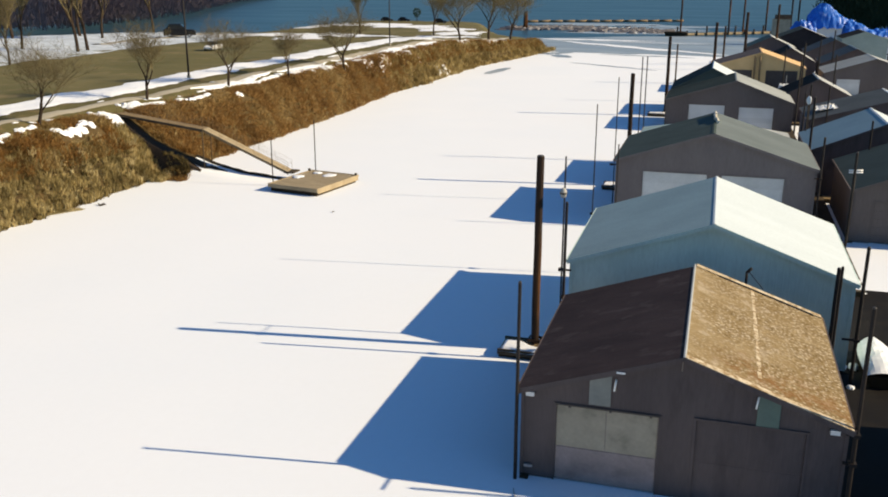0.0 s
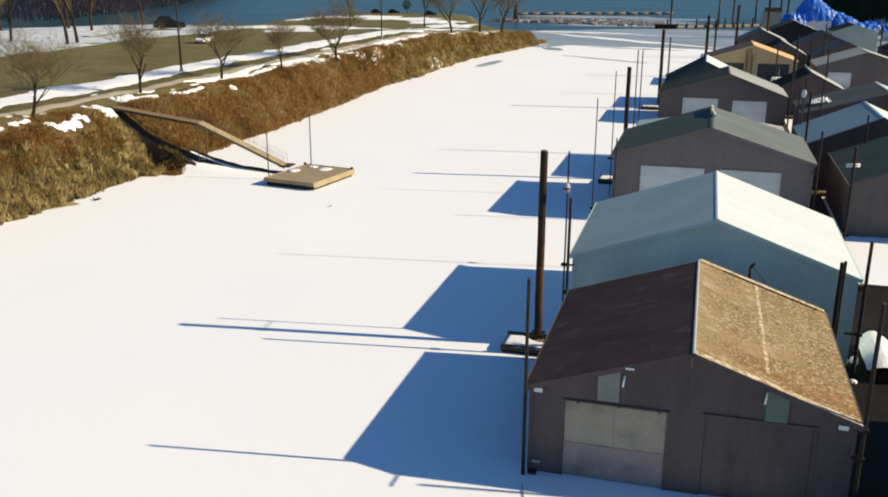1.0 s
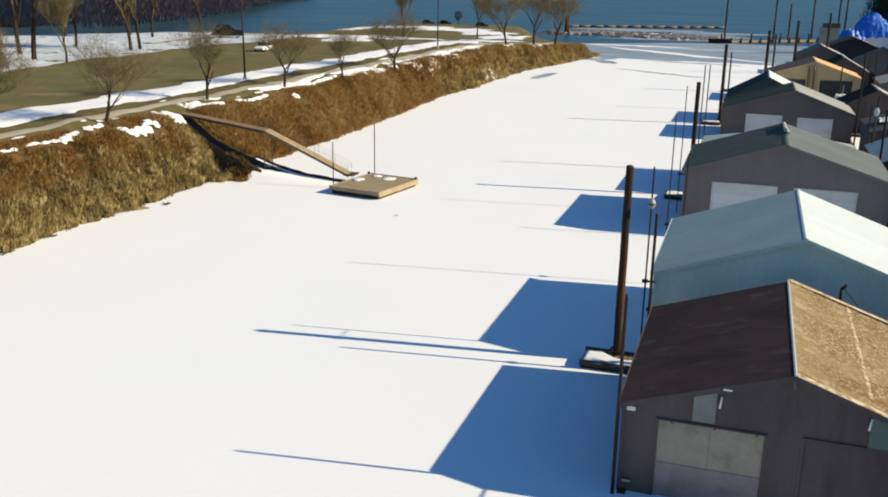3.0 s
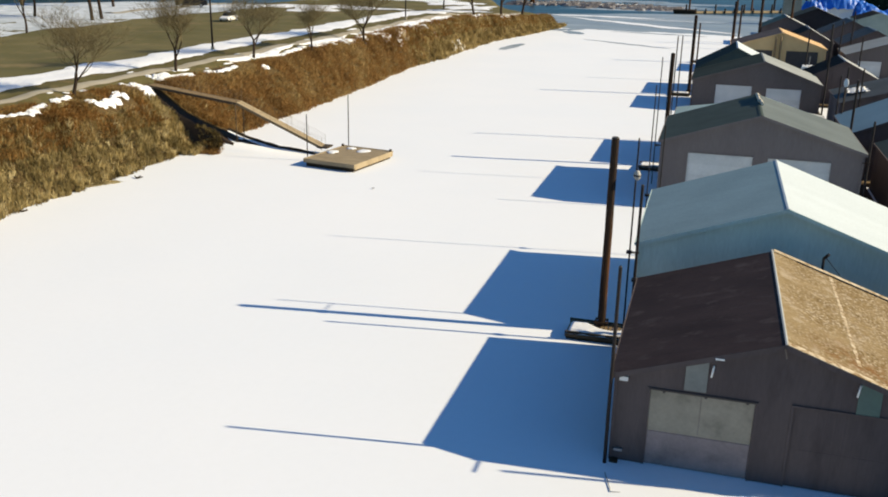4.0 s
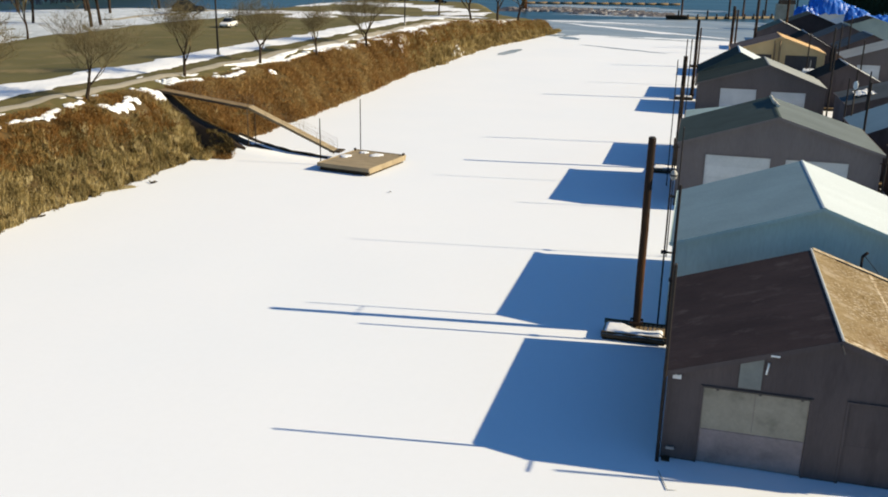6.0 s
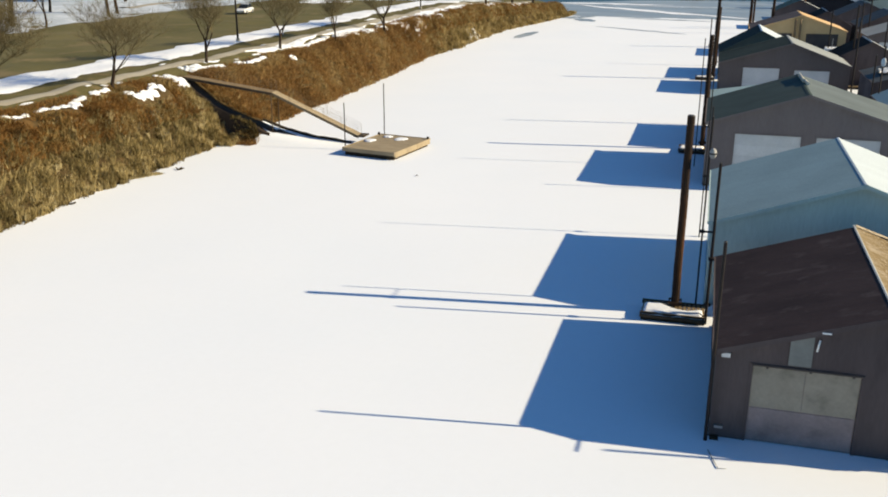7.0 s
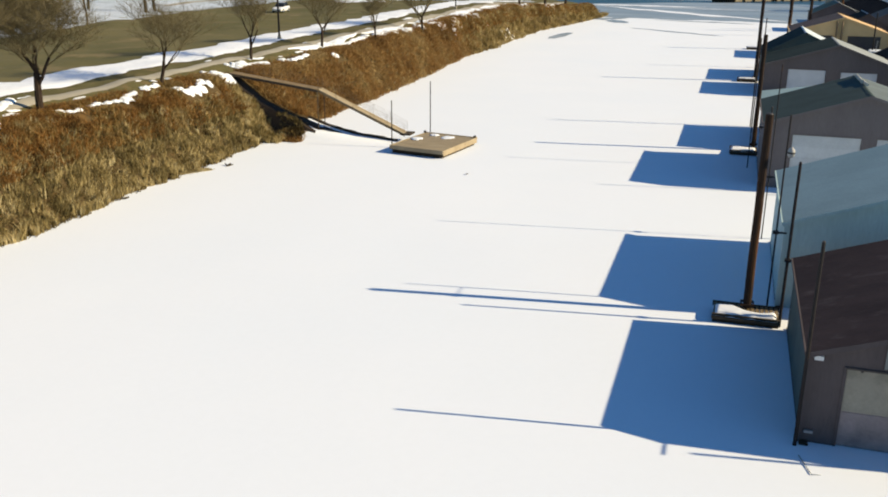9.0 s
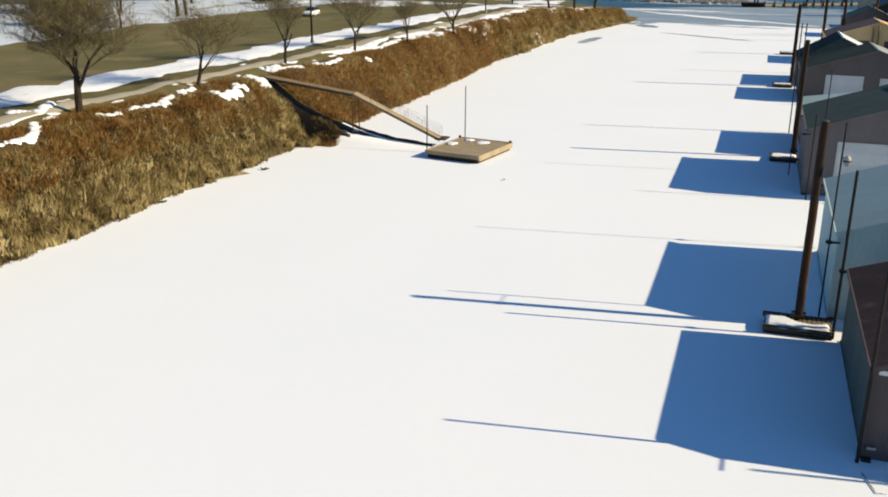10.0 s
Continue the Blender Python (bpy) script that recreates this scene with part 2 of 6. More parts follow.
WALL_GREEN = surf("green_metal_siding", (0.10, 0.125, 0.11), (0.08, 0.105, 0.095), 0.4, 0.7, 0.12, 9.0, stretch=(1, 1, 0.25), spec=0.05, ribs=("xy", 0.3, 0.16))
TRIM_ORANGE = surf("ochre_trim", (0.72, 0.47, 0.22), (0.62, 0.40, 0.18), 0.8, 0.7, 0.1, 8.0)
WALL_TAN = surf("tan_siding", (0.57, 0.40, 0.19), (0.50, 0.345, 0.16), 0.4, 0.65, 0.12, 9.0, ribs=("xy", 0.3, 0.5))
WALL_DARK = surf("dark_siding", (0.048, 0.041, 0.042), (0.036, 0.031, 0.033), 0.4, 0.8, 0.12, 9.0, spec=0.05, ribs=("xy", 0.3, 0.16))
# nearest roof: its slope away from the sun is darkened in the colour
ROOF_BROWN = surf("aged_brown_shaded", (0.062, 0.045, 0.044), (0.044, 0.033, 0.034), 0.35, 0.85, 0.2, 8.0, stretch=(0.9, 1.3, 1), c=(0.084, 0.066, 0.064), c_scale=0.9, spec=0.05, jitter=0.04, ribs=("y", 0.25, 0.12))
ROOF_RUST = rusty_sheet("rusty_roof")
LAP = surf("bleached_lap", (0.55, 0.48, 0.365), (0.36, 0.28, 0.175), 2.5, 0.85, 0.4, 8.0, spec=0.15, c=(0.24, 0.165, 0.085), c_scale=5.0, c_from=0.5, c_to=0.62)
# roof pairs: darker tones for slopes turned from the sun, paler for sunlit ones
ROOF_BLUE = surf("blue_grey_metal_shaded", (0.262, 0.362, 0.388), (0.233, 0.325, 0.348), 0.3, 0.7, 0.08, 8.0, spec=0.05, jitter=0.04, ribs=("y", 0.25, 0.12))
ROOF_WHITE = surf("white_metal_sunlit", (0.555, 0.62, 0.655), (0.52, 0.585, 0.62), 0.25, 0.7, 0.08, 8.0, spec=0.05, jitter=0.04, ribs=("y", 0.25, 0.12))
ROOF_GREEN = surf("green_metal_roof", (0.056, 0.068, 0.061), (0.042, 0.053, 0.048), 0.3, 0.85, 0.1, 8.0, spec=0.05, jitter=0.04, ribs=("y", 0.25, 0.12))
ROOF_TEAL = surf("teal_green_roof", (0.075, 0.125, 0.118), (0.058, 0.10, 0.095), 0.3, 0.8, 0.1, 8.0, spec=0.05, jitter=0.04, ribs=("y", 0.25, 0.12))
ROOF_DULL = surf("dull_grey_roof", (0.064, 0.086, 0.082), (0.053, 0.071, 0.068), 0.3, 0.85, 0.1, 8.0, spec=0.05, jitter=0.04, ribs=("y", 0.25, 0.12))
ROOF_DEEP = surf("deep_green_shaded", (0.040, 0.053, 0.050), (0.032, 0.043, 0.041), 0.3, 0.9, 0.1, 8.0, spec=0.03, jitter=0.04, ribs=("y", 0.25, 0.12))
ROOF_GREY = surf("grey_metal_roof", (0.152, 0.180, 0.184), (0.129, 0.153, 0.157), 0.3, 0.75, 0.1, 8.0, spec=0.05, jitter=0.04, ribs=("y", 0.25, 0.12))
ROOF_PALE = surf("pale_grey_sunlit", (0.42, 0.44, 0.44), (0.36, 0.38, 0.38), 0.3, 0.75, 0.1, 8.0, spec=0.05, jitter=0.04, ribs=("y", 0.25, 0.12))
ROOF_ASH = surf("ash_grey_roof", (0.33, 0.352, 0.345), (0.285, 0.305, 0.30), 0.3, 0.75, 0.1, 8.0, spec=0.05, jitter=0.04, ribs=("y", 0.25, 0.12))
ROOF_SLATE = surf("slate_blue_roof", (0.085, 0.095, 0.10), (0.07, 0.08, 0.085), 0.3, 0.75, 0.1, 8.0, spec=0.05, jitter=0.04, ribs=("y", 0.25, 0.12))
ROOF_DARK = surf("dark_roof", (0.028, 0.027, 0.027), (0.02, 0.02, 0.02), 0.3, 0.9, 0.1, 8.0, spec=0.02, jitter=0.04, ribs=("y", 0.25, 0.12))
DOOR_PALE = surf("pale_door_panel", (0.42, 0.42, 0.38), (0.34, 0.33, 0.31), 0.8, 0.6, 0.1, 8.0)
DOOR_CREAM = surf("translucent_cream_panel", (0.30, 0.272, 0.215), (0.232, 0.212, 0.17), 0.9, 0.6, 0.1, 8.0, c=(0.18, 0.165, 0.125), c_scale=0.9, c_from=0.55, c_to=0.75, spec=0.2)
DOOR_GREY = surf("grey_door_panel", (0.272, 0.226, 0.222), (0.215, 0.18, 0.177), 0.8, 0.7, 0.1, 8.0, c=(0.16, 0.134, 0.132), c_scale=0.9, c_from=0.55, c_to=0.75, spec=0.2)
DOOR_WHITE = surf("white_overhead_door", (0.56, 0.57, 0.56), (0.48, 0.50, 0.49), 0.5, 0.55, 0.05, 8.0)
PANEL_GREEN = surf("green_glass_panel", (0.07, 0.13, 0.11), (0.06, 0.11, 0.10), 0.8, 0.35, 0.05, 8.0)
PANEL_GREY = surf("grey_fibreglass_panel", (0.18, 0.20, 0.19), (0.145, 0.16, 0.155), 0.8, 0.5, 0.05, 8.0)
TRIM_WHITE = surf("white_trim", (0.74, 0.75, 0.74), (0.66, 0.67, 0.66), 1.0, 0.5, 0.05, 8.0)
TRIM_DARK = surf("dark_trim", (0.035, 0.03, 0.03), (0.05, 0.045, 0.042), 1.0, 0.6, 0.1, 8.0)
PILE = surf("creosoted_pile", (0.022, 0.014, 0.011), (0.036, 0.022, 0.014), 1.0, 0.85, 0.5, 10.0, stretch=(1, 1, 0.2), c=(0.15, 0.062, 0.02), c_scale=0.5, c_from=0.48, c_to=0.7, spec=0.15)
STEEL = surf("dark_steel", (0.014, 0.012, 0.012), (0.022, 0.018, 0.017), 2.0, 0.7, 0.1, 10.0, c=(0.06, 0.03, 0.015), c_scale=1.5, c_from=0.64, c_to=0.75, spec=0.2)
GALV = surf("galvanised_steel", (0.35, 0.36, 0.37), (0.27, 0.28, 0.29), 2.0, 0.45, 0.05, 10.0, metal=0.6)
TIMBER = surf("weathered_timber", (0.21, 0.15, 0.08), (0.15, 0.105, 0.055), 0.8, 0.85, 0.4, 12.0, stretch=(1, 4, 1))
TIMBER_PALE = surf("silvered_timber", (0.335, 0.27, 0.172), (0.26, 0.205, 0.128), 0.8, 0.85, 0.4, 12.0, stretch=(1, 4, 1))
TIMBER_WORN = surf("worn_dark_planks", (0.085, 0.066, 0.045), (0.06, 0.046, 0.032), 0.8, 0.85, 0.4, 12.0, spec=0.15)
TIMBER_DARK = surf("wet_timber", (0.032, 0.024, 0.017), (0.05, 0.037, 0.023), 0.8, 0.85, 0.4, 12.0, spec=0.15)
# near black in itself, so the gap between the rows stays dark in sun
GAP_BLACK = surf("black_gap_sheet", (0.010, 0.009, 0.009), (0.016, 0.014, 0.013), 0.8, 0.7, 0.3, 12.0, spec=0.1)
CONCRETE = surf("concrete_float", (0.33, 0.30, 0.24), (0.26, 0.235, 0.18), 0.8, 0.85, 0.3, 10.0)
# pale spots in the colour serve as white glints on the folds
TARP = surf("blue_tarpaulin", (0.012, 0.16, 0.62), (0.008, 0.10, 0.44), 0.4, 0.45, 0.05, 2.0, c=(0.35, 0.45, 0.75), c_scale=0.3, c_from=0.62, c_to=0.75, spec=0.4)
PAINT_WHITE = surf("white_car_paint", (0.75, 0.75, 0.74), (0.70, 0.70, 0.70), 0.5, 0.25, 0.0, 5.0, jitter=0.0, spec=0.5)
PAINT_BLACK = surf("black_car_paint", (0.008, 0.008, 0.009), (0.012, 0.012, 0.013), 0.5, 0.4, 0.0, 5.0, jitter=0.0, spec=0.2)
GLASS_DARK = surf("dark_glass", (0.01, 0.012, 0.014), (0.015, 0.018, 0.02), 0.5, 0.25, 0.0, 5.0, jitter=0.0, spec=0.25)
TAIL_RED = surf("red_lamp_glass", (0.25, 0.01, 0.01), (0.2, 0.01, 0.01), 3.0, 0.3, 0.0, 10.0)
RUBBER = surf("rubber", (0.02, 0.02, 0.02), (0.03, 0.03, 0.03), 3.0, 0.8, 0.1, 10.0)
ROPE = surf("pale_rope_net", (0.60, 0.56, 0.47), (0.46, 0.43, 0.36), 2.0, 0.9, 0.1, 10.0)

# ---- building helpers ----


def box(bm, x0, x1, y0, y1, z0, z1, m=None):
    v = [bm.verts.new((x, y, z)) for x in (x0, x1) for y in (y0, y1) for z in (z0, z1)]
    for f in ((0, 1, 3, 2), (4, 6, 7, 5), (0, 4, 5, 1), (2, 3, 7, 6), (0, 2, 6, 4), (1, 5, 7, 3)):
        bm.faces.new([v[i] for i in f])
    if m is not None:
        bmesh.ops.transform(bm, matrix=m, verts=v)
    return v


def hexa(bm, low, high):
    """A solid between two quads that run the same way round."""
    a, b = [bm.verts.new(p) for p in low], [bm.verts.new(p) for p in high]
    bm.faces.new(a[::-1]), bm.faces.new(b)
    for i in range(len(a)):
        j = (i + 1) % len(a)
        bm.faces.new((a[i], a[j], b[j], b[i]))


def tube(bm, p, q, r0, r1=None, sides=10):
    p, q = Vector(p), Vector(q)
    r1 = r0 if r1 is None else r1
    turn = (q - p).to_track_quat("Z", "Y").to_matrix()
    rings = []
    for c, r in ((p, r0), (q, r1)):
        rings.append([bm.verts.new(c + turn @ Vector((r * math.cos(i * math.tau / sides), r * math.sin(i * math.tau / sides), 0))) for i in range(sides)])
    a, b = rings
    bm.faces.new(a[::-1]), bm.faces.new(b)
    for i in range(sides):
        j = (i + 1) % sides
        bm.faces.new((a[i], a[j], b[j], b[i])).smooth = sides > 6


def part(name, bm, material, parent=None, label=""):
    """Links a bmesh as one mesh object under a thing or a part."""
    bmesh.ops.recalc_face_normals(bm, faces=bm.faces)
    me = bpy.data.meshes.new(name)
    bm.to_mesh(me)
    bm.free()
    me.materials.append(material)
    ob = new(name, me)
    ob.parent = parent
    if label:
        ob["label"] = label
    return ob


def block(name, dims, material, parent=None, label=""):
    bm = bmesh.new()
    box(bm, *dims)
    return part(name, bm, material, parent, label)


def rod(name, p, q, r, material, parent=None, r1=None, sides=10, label=""):
    bm = bmesh.new()
    tube(bm, p, q, r, r1, sides)
    return part(name, bm, material, parent, label)


def thing(name, at, label, category, group="", kind=""):
    ob = new(name)
    ob.location = at
    return tagged(ob, label, category, group, kind)


def raw(name, verts, faces, material, parent=None):
    me = bpy.data.meshes.new(name)
    me.from_pydata([tuple(v) for v in verts], [], faces)
    me.materials.append(material)
    ob = new(name, me)
    ob.parent = parent
    return ob


def smooth(a, b, v):
    v = min(max((v - a) / (b - a), 0.0), 1.0)
    return v * v * (3 - 2 * v)


def wob(x, y, s, k=0.0):
    return noise.noise(Vector((x * s, y * s, k)))


# ---- the shore, its shape in the plan ----


def foot(y):
    """Where the bank meets the ice."""
    return -44.0 - 2.4 * smooth(70, 125, y) + 7.5 * smooth(150, 216, y) + 0.8 * smooth(112, 124, y) * (1 - smooth(146, 168, y)) + 0.7 * wob(0, y, 0.16, 3.1) + 0.35 * wob(0, y, 0.7, 4.4)


def spur(x):
    """The height of the earth fan below the gangway, from the crest to the ice."""
    line = ((-48.6, 5.7), (-47.5, 4.9), (-45.1, 3.2), (-42.2, 1.95), (-39.5, 0.95), (-36.0, 0.35), (-32.5, 0.0))
    for (a, za), (b, zb) in zip(line, line[1:]):
        if a <= x <= b:
            return za + (zb - za) * (x - a) / (b - a)
    return -1.0


def rise(x, y):
    """The height of the land."""
    crest = 6.2 - 2.6 * smooth(150, 220, y)
    d = foot(y) - x
    z = -0.5 + (crest - 0.3) * smooth(-1.2, 3.5, d) + 0.75 * smooth(3.0, 8.0, d) + 0.25 * wob(x, y, 0.25, 7.7) * smooth(0, 3, d)
    bank = z
    # a spur of earth under the gangway, which runs out onto the ice
    if -48.5 < x < -32.5:
        top_z = spur(x) - 0.15 * smooth(-42, -40, x)
        # cut steeply on its near side, so that this flank falls dark
        low = max(top_z - 0.55 * smooth(-40.0, -42.5, x) * smooth(-48.5, -46.8, x), -0.4)
        near = z + (min(z, low) - z) * smooth(38.6, 41.2, y)
        z = near + (top_z - near) * smooth(43.05, 43.25, y)
        if y > 45.4:
            z = top_z + (bank - top_z) * smooth(45.6, 46.4, y)
    # the river side, which runs aslant behind the park
    edge = min((x - min(-150 + 0.555 * (y - 130), -131)) * 0.874, 222 + 92 * smooth(46, 88, -x) - y) + 7
    return z - (crest + 1.2) * (1 - smooth(0, 14, edge))


# ---- water, ice, land ----


def sheet(name, xs, ys, height, material, keep=None):
    """A grid of ground over the plan."""
    xs, ys = list(xs), list(ys)
    verts = [(x, y, height(x, y)) for y in ys for x in xs]
    w, faces = len(xs), []
    for j in range(len(ys) - 1):
        for i in range(w - 1):
            if keep is None or keep(0.5 * (xs[i] + xs[i + 1]), 0.5 * (ys[j] + ys[j + 1])):
                faces.append((j * w + i, j * w + i + 1, (j + 1) * w + i + 1, (j + 1) * w + i))
    ob = raw(name, verts, faces, material)
    ob.data.polygons.foreach_set("use_smooth", [True] * len(faces))
    return ob


def blob(name, outline, height, material, lift=0.004, thick=0.0):
    """A flat patch with the given outline, draped on the ground; thick: a rounded heap."""
    cx, cy = sum(p[0] for p in outline) / len(outline), sum(p[1] for p in outline) / len(outline)
    verts, faces, n = [], [], len(outline)
    rings = (1.0, 0.9, 0.7, 0.45, 0.2)
    for k in rings:
        for x, y in outline:
            px, py = cx + (x - cx) * k, cy + (y - cy) * k
            verts.append((px, py, height(px, py) + lift + thick * (1 - k ** 3) ** 0.5))
    verts.append((cx, cy, height(cx, cy) + lift + thick))
    for r in range(len(rings) - 1):
        for i in range(n):
            j = (i + 1) % n
            faces.append((r * n + i, r * n + j, (r + 1) * n + j, (r + 1) * n + i))
    last = (len(rings) - 1) * n
    for i in range(n):
        faces.append((last + i, last + (i + 1) % n, len(verts) - 1))
    ob = raw(name, verts, faces, material)
    ob.data.polygons.foreach_set("use_smooth", [True] * len(faces))
    return ob


def ring(cx, cy, rx, ry, rough, n=40, seed=0.0, turn=0.0):
    out = []
    for i in range(n):
        a = i * math.tau / n
        k = 1 + rough * (noise.noise(Vector((2 * math.cos(a) + seed, 2 * math.sin(a), seed))) + 0.5 * noise.noise(Vector((6 * math.cos(a), 6 * math.sin(a) + seed, seed))))
        x, y = rx * k * math.cos(a), ry * k * math.sin(a)
        out.append((cx + x * math.cos(turn) - y * math.sin(turn), cy + x * math.sin(turn) + y * math.cos(turn)))
    return out


flat = lambda x, y: 0.0
tagged(sheet("water", [-3500, -400, 0, 400, 3500], [-400, 0, 200, 600, 4500], lambda x, y: -0.12, WATER), "dark blue open river water beyond the ice", "water", kind="structure")


def ice_edge(x):
    return 211 + 5 * wob(x, 0, 0.05, 1.0) + 2 * wob(x, 0, 0.2, 5.0) - 0.05 * (x + 30)


xs = [-50 + 1.0 * i for i in range(20)] + [-29.5 + 1.5 * i for i in range(27)] + [14 + 4 * i for i in range(40)]
ys = [-150, -90, -60] + [-40 + 2.0 * i for i in range(40)] + [40 + 0.7 * i for i in range(16)] + [52 + 2.0 * i for i in range(72)] + [197 + 0.7 * i for i in range(40)]


def snow_top(x, y):
    fan = max(0.0, spur(x)) * smooth(-43.5, -41.5, x) * (1 - smooth(0.8, 2.8, abs(y - 44.8)))
    return fan + 0.03 * wob(x, y, 0.10, 2.0) * smooth(-40, -30, x) * (1 - smooth(-16, -12, x))


ice = sheet("snowy_ice", xs, ys, snow_top, SNOW, keep=lambda x, y: y < ice_edge(x))
tagged(ice, "flat frozen channel covered with bright white snow", "snow", kind="structure")

# thin grey ice where the channel opens to the river, with streaks of snow on it
tagged(blob("thin_ice", ring(6, 248, 66, 52, 0.12, 80, 1.3), lambda x, y: -0.10, ICE, 0.0), "thin grey wet ice at the edge of the snow", "ice", kind="structure")


def streak(x0, y0, x1, y1, wide, seed, material, name, label, z):
    """A long irregular tongue of snow or wet ice between two places of the plan."""
    n = 40
    left, right = [], []
    for i in range(n + 1):
        k = i / n
        w = wide * math.sin(math.pi * min(max(k, 0.02), 0.98)) ** 0.6
        x, y = x0 + (x1 - x0) * k, y0 + (y1 - y0) * k + 2.5 * min(1.0, (math.hypot(x1 - x0, y1 - y0) / 40) ** 2) * wob(k * 7, seed, 1.0)
        left.append((x, y - w * (1 + 0.7 * wob(k * 9, seed, 1.0, 1))))
        right.append((x, y + w * (1 + 0.7 * wob(k * 9, seed, 1.0, 2))))
    verts = [(x, y, z) for x, y in left + right]
    faces = [(i, i + 1, n + 2 + i, n + 1 + i) for i in range(n)]
    tagged(raw(name, verts, faces, material), label, "snow" if material is SNOW else "ice", name.replace("_", " ") + "s", "structure")


white = "long streak of white snow lying on thin ice"
streak(-44, 262, 8, 214, 3.2, 0.3, SNOW, "snow_streak", white, -0.06)
streak(-55, 272, -14, 268, 2.6, 3.3, SNOW, "snow_streak", white, -0.06)
streak(-24, 262, 6, 258, 1.2, 6.3, SNOW_GREY, "snow_streak", white, -0.055)
wet = "wet grey line where the snow has melted"
streak(-26.8, 180.5, -6.4, 166.4, 0.8, 2.3, ICE, "wet_streak", wet, 0.04)
for cx, cy, rx, ry, sd, turn in ((-38.0, 156, 1.3, 7.5, 4.1, -0.1), (-32.0, 199, 2.2, 5.0, 8.2, 0.5)):
    tagged(blob("wet_patch", ring(cx, cy, rx, ry, 0.25, 50, sd, turn), lambda x, y: 0.045, ICE, 0.0), "grey wet patch where the snow has melted through", "ice", "wet patches", "structure")
streak(-41, 203, -31, 211, 3.0, 5.2, ICE, "wet_streak", wet, 0.042)
streak(-24, 208, 0, 203, 1.1, 7.7, ICE, "wet_streak", wet, 0.044)

# dark patch painted for the gangway's shadow where its earth fan meets the ice
tagged(blob("muddy_track", ring(-40.3, 44.35, 2.7, 0.62, 0.3, 50, 6.6, -0.02), snow_top, SHADE_SOIL, 0.03), "dark soil patch painted for the gangway's shadow on the fan", "mud", kind="structure")

# rough floes and drift ice across the river mouth
for cx, cy, rx, ry, sd in ((-32, 345, 34, 13, 1.0), (-48, 385, 30, 12, 3.0), (-12, 372, 24, 10, 5.0), (-30, 315, 22, 6, 7.0)):
    tagged(blob("far_ice", ring(cx, cy, rx, ry, 0.45, 60, sd), lambda x, y: -0.10, ICE, 0.0), "distant grey floe drifting on the river", "ice", "far floes", "structure")
for i, (x0, y0, x1, y1) in enumerate(((-60, 352, -22, 344), (-35, 362, -8, 356), (-52, 330, -18, 324), (-14, 380, 4, 378))):
    streak(x0, y0, x1, y1, 1.1, 11.0 + i, ICE, "snow_streak", white, -0.05)

land_x = sorted(set(round(x, 3) for x in [-39 - 0.5 * i for i in range(36)] + [-58 - 1.8 * i for i in range(20)] + [-95 - 3.5 * i for i in range(40)]))
land_y = [-160, -100, -60] + [-40 + 1.6 * i for i in range(49)] + [38.2 + 0.4 * i for i in range(12)] + [42.9, 43.0, 43.08, 43.15, 43.22, 43.3] + [43.6 + 0.4 * i for i in range(9)] + [48 + 1.6 * i for i in range(122)] + [244 + 4 * i for i in range(22)]
ground = sheet("ground", land_x, land_y, rise, EARTH, keep=lambda x, y: x < foot(y) + (4.5 if 42 < y < 47 else 2.2))
ground.data.materials.append(GRASS)
ground.data.materials.append(VERGE)
ground.data.materials.append(SHADE_SOIL)
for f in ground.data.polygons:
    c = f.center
    # ground under the gangway gets the soil with its shadow in the colour
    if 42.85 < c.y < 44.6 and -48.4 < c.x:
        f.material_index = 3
    elif c.x < foot(c.y) - 11.5:
        f.material_index = 1
    elif c.x < foot(c.y) - 4.9 - 0.8 * wob(c.x, c.y, 0.3, 9.0):
        f.material_index = 2
tagged(ground, "earth bank and brown winter grass of a riverside park", "ground", kind="structure")


def band(name, inner, outer, y0, y1, material, lift, label, category, step=1.0, across=5):
    """A strip along the shore between two lines of the plan, draped on the land."""
    verts, faces = [], []
    n = int((y1 - y0) / step)
    for j in range(n + 1):
        y = y0 + (y1 - y0) * j / n
        a, b = inner(y), outer(y)
        for i in range(across):
            x = a + (b - a) * i / (across - 1)
            verts.append((x, y, rise(x, y) + lift * (1.0 if 0 < i < across - 1 else 0.3)))
    for j in range(n):
        for i in range(across - 1):
            k = j * across + i
            faces.append((k, k + 1, k + across + 1, k + across))
    ob = raw(name, verts, faces, material)
    ob.data.polygons.foreach_set("use_smooth", [True] * len(faces))
    return tagged(ob, label, category, kind="structure")


lane = lambda y: -52.3 - 1.2 * smooth(60, 130, y) + 5.5 * smooth(140, 205, y) + 0.25 * wob(0, y, 0.2)
band("path", lambda y: lane(y) + 1.65 + 0.12 * wob(2, y, 0.9), lambda y: lane(y) + 0.3 + 0.15 * wob(4, y, 0.7), -60, 205, PAVING, 0.05, "pale narrow gravel path along the top of the bank", "path", 0.8)
band("snow_strip", lambda y: lane(y) - 2.0 - 1.0 * smooth(50, 75, y) - 0.7 * wob(1, y, 0.3) - 0.5 * wob(2, y, 0.9), lambda y: lane(y) - 7.7 - 1.0 * smooth(40, 120, y) + 1.2 * wob(3, y, 0.12) + 0.7 * wob(9, y, 0.5), -60, 196, SNOW_BANK, 0.14, "long bank of old snow beside the path, melted in places", "snow", 0.7, 9)
band("snow_verge", lambda y: lane(y) + 1.7 + max(0.02, (0.5 + 1.1 * wob(5, y, 0.22) + 0.6 * wob(6, y, 0.8)) * (1 - smooth(14, 18, y))), lambda y: lane(y) + 1.7, 4, 18, SNOW_BANK, 0.07, "patchy line of old snow on the path's edge", "snow", 0.5, 4)
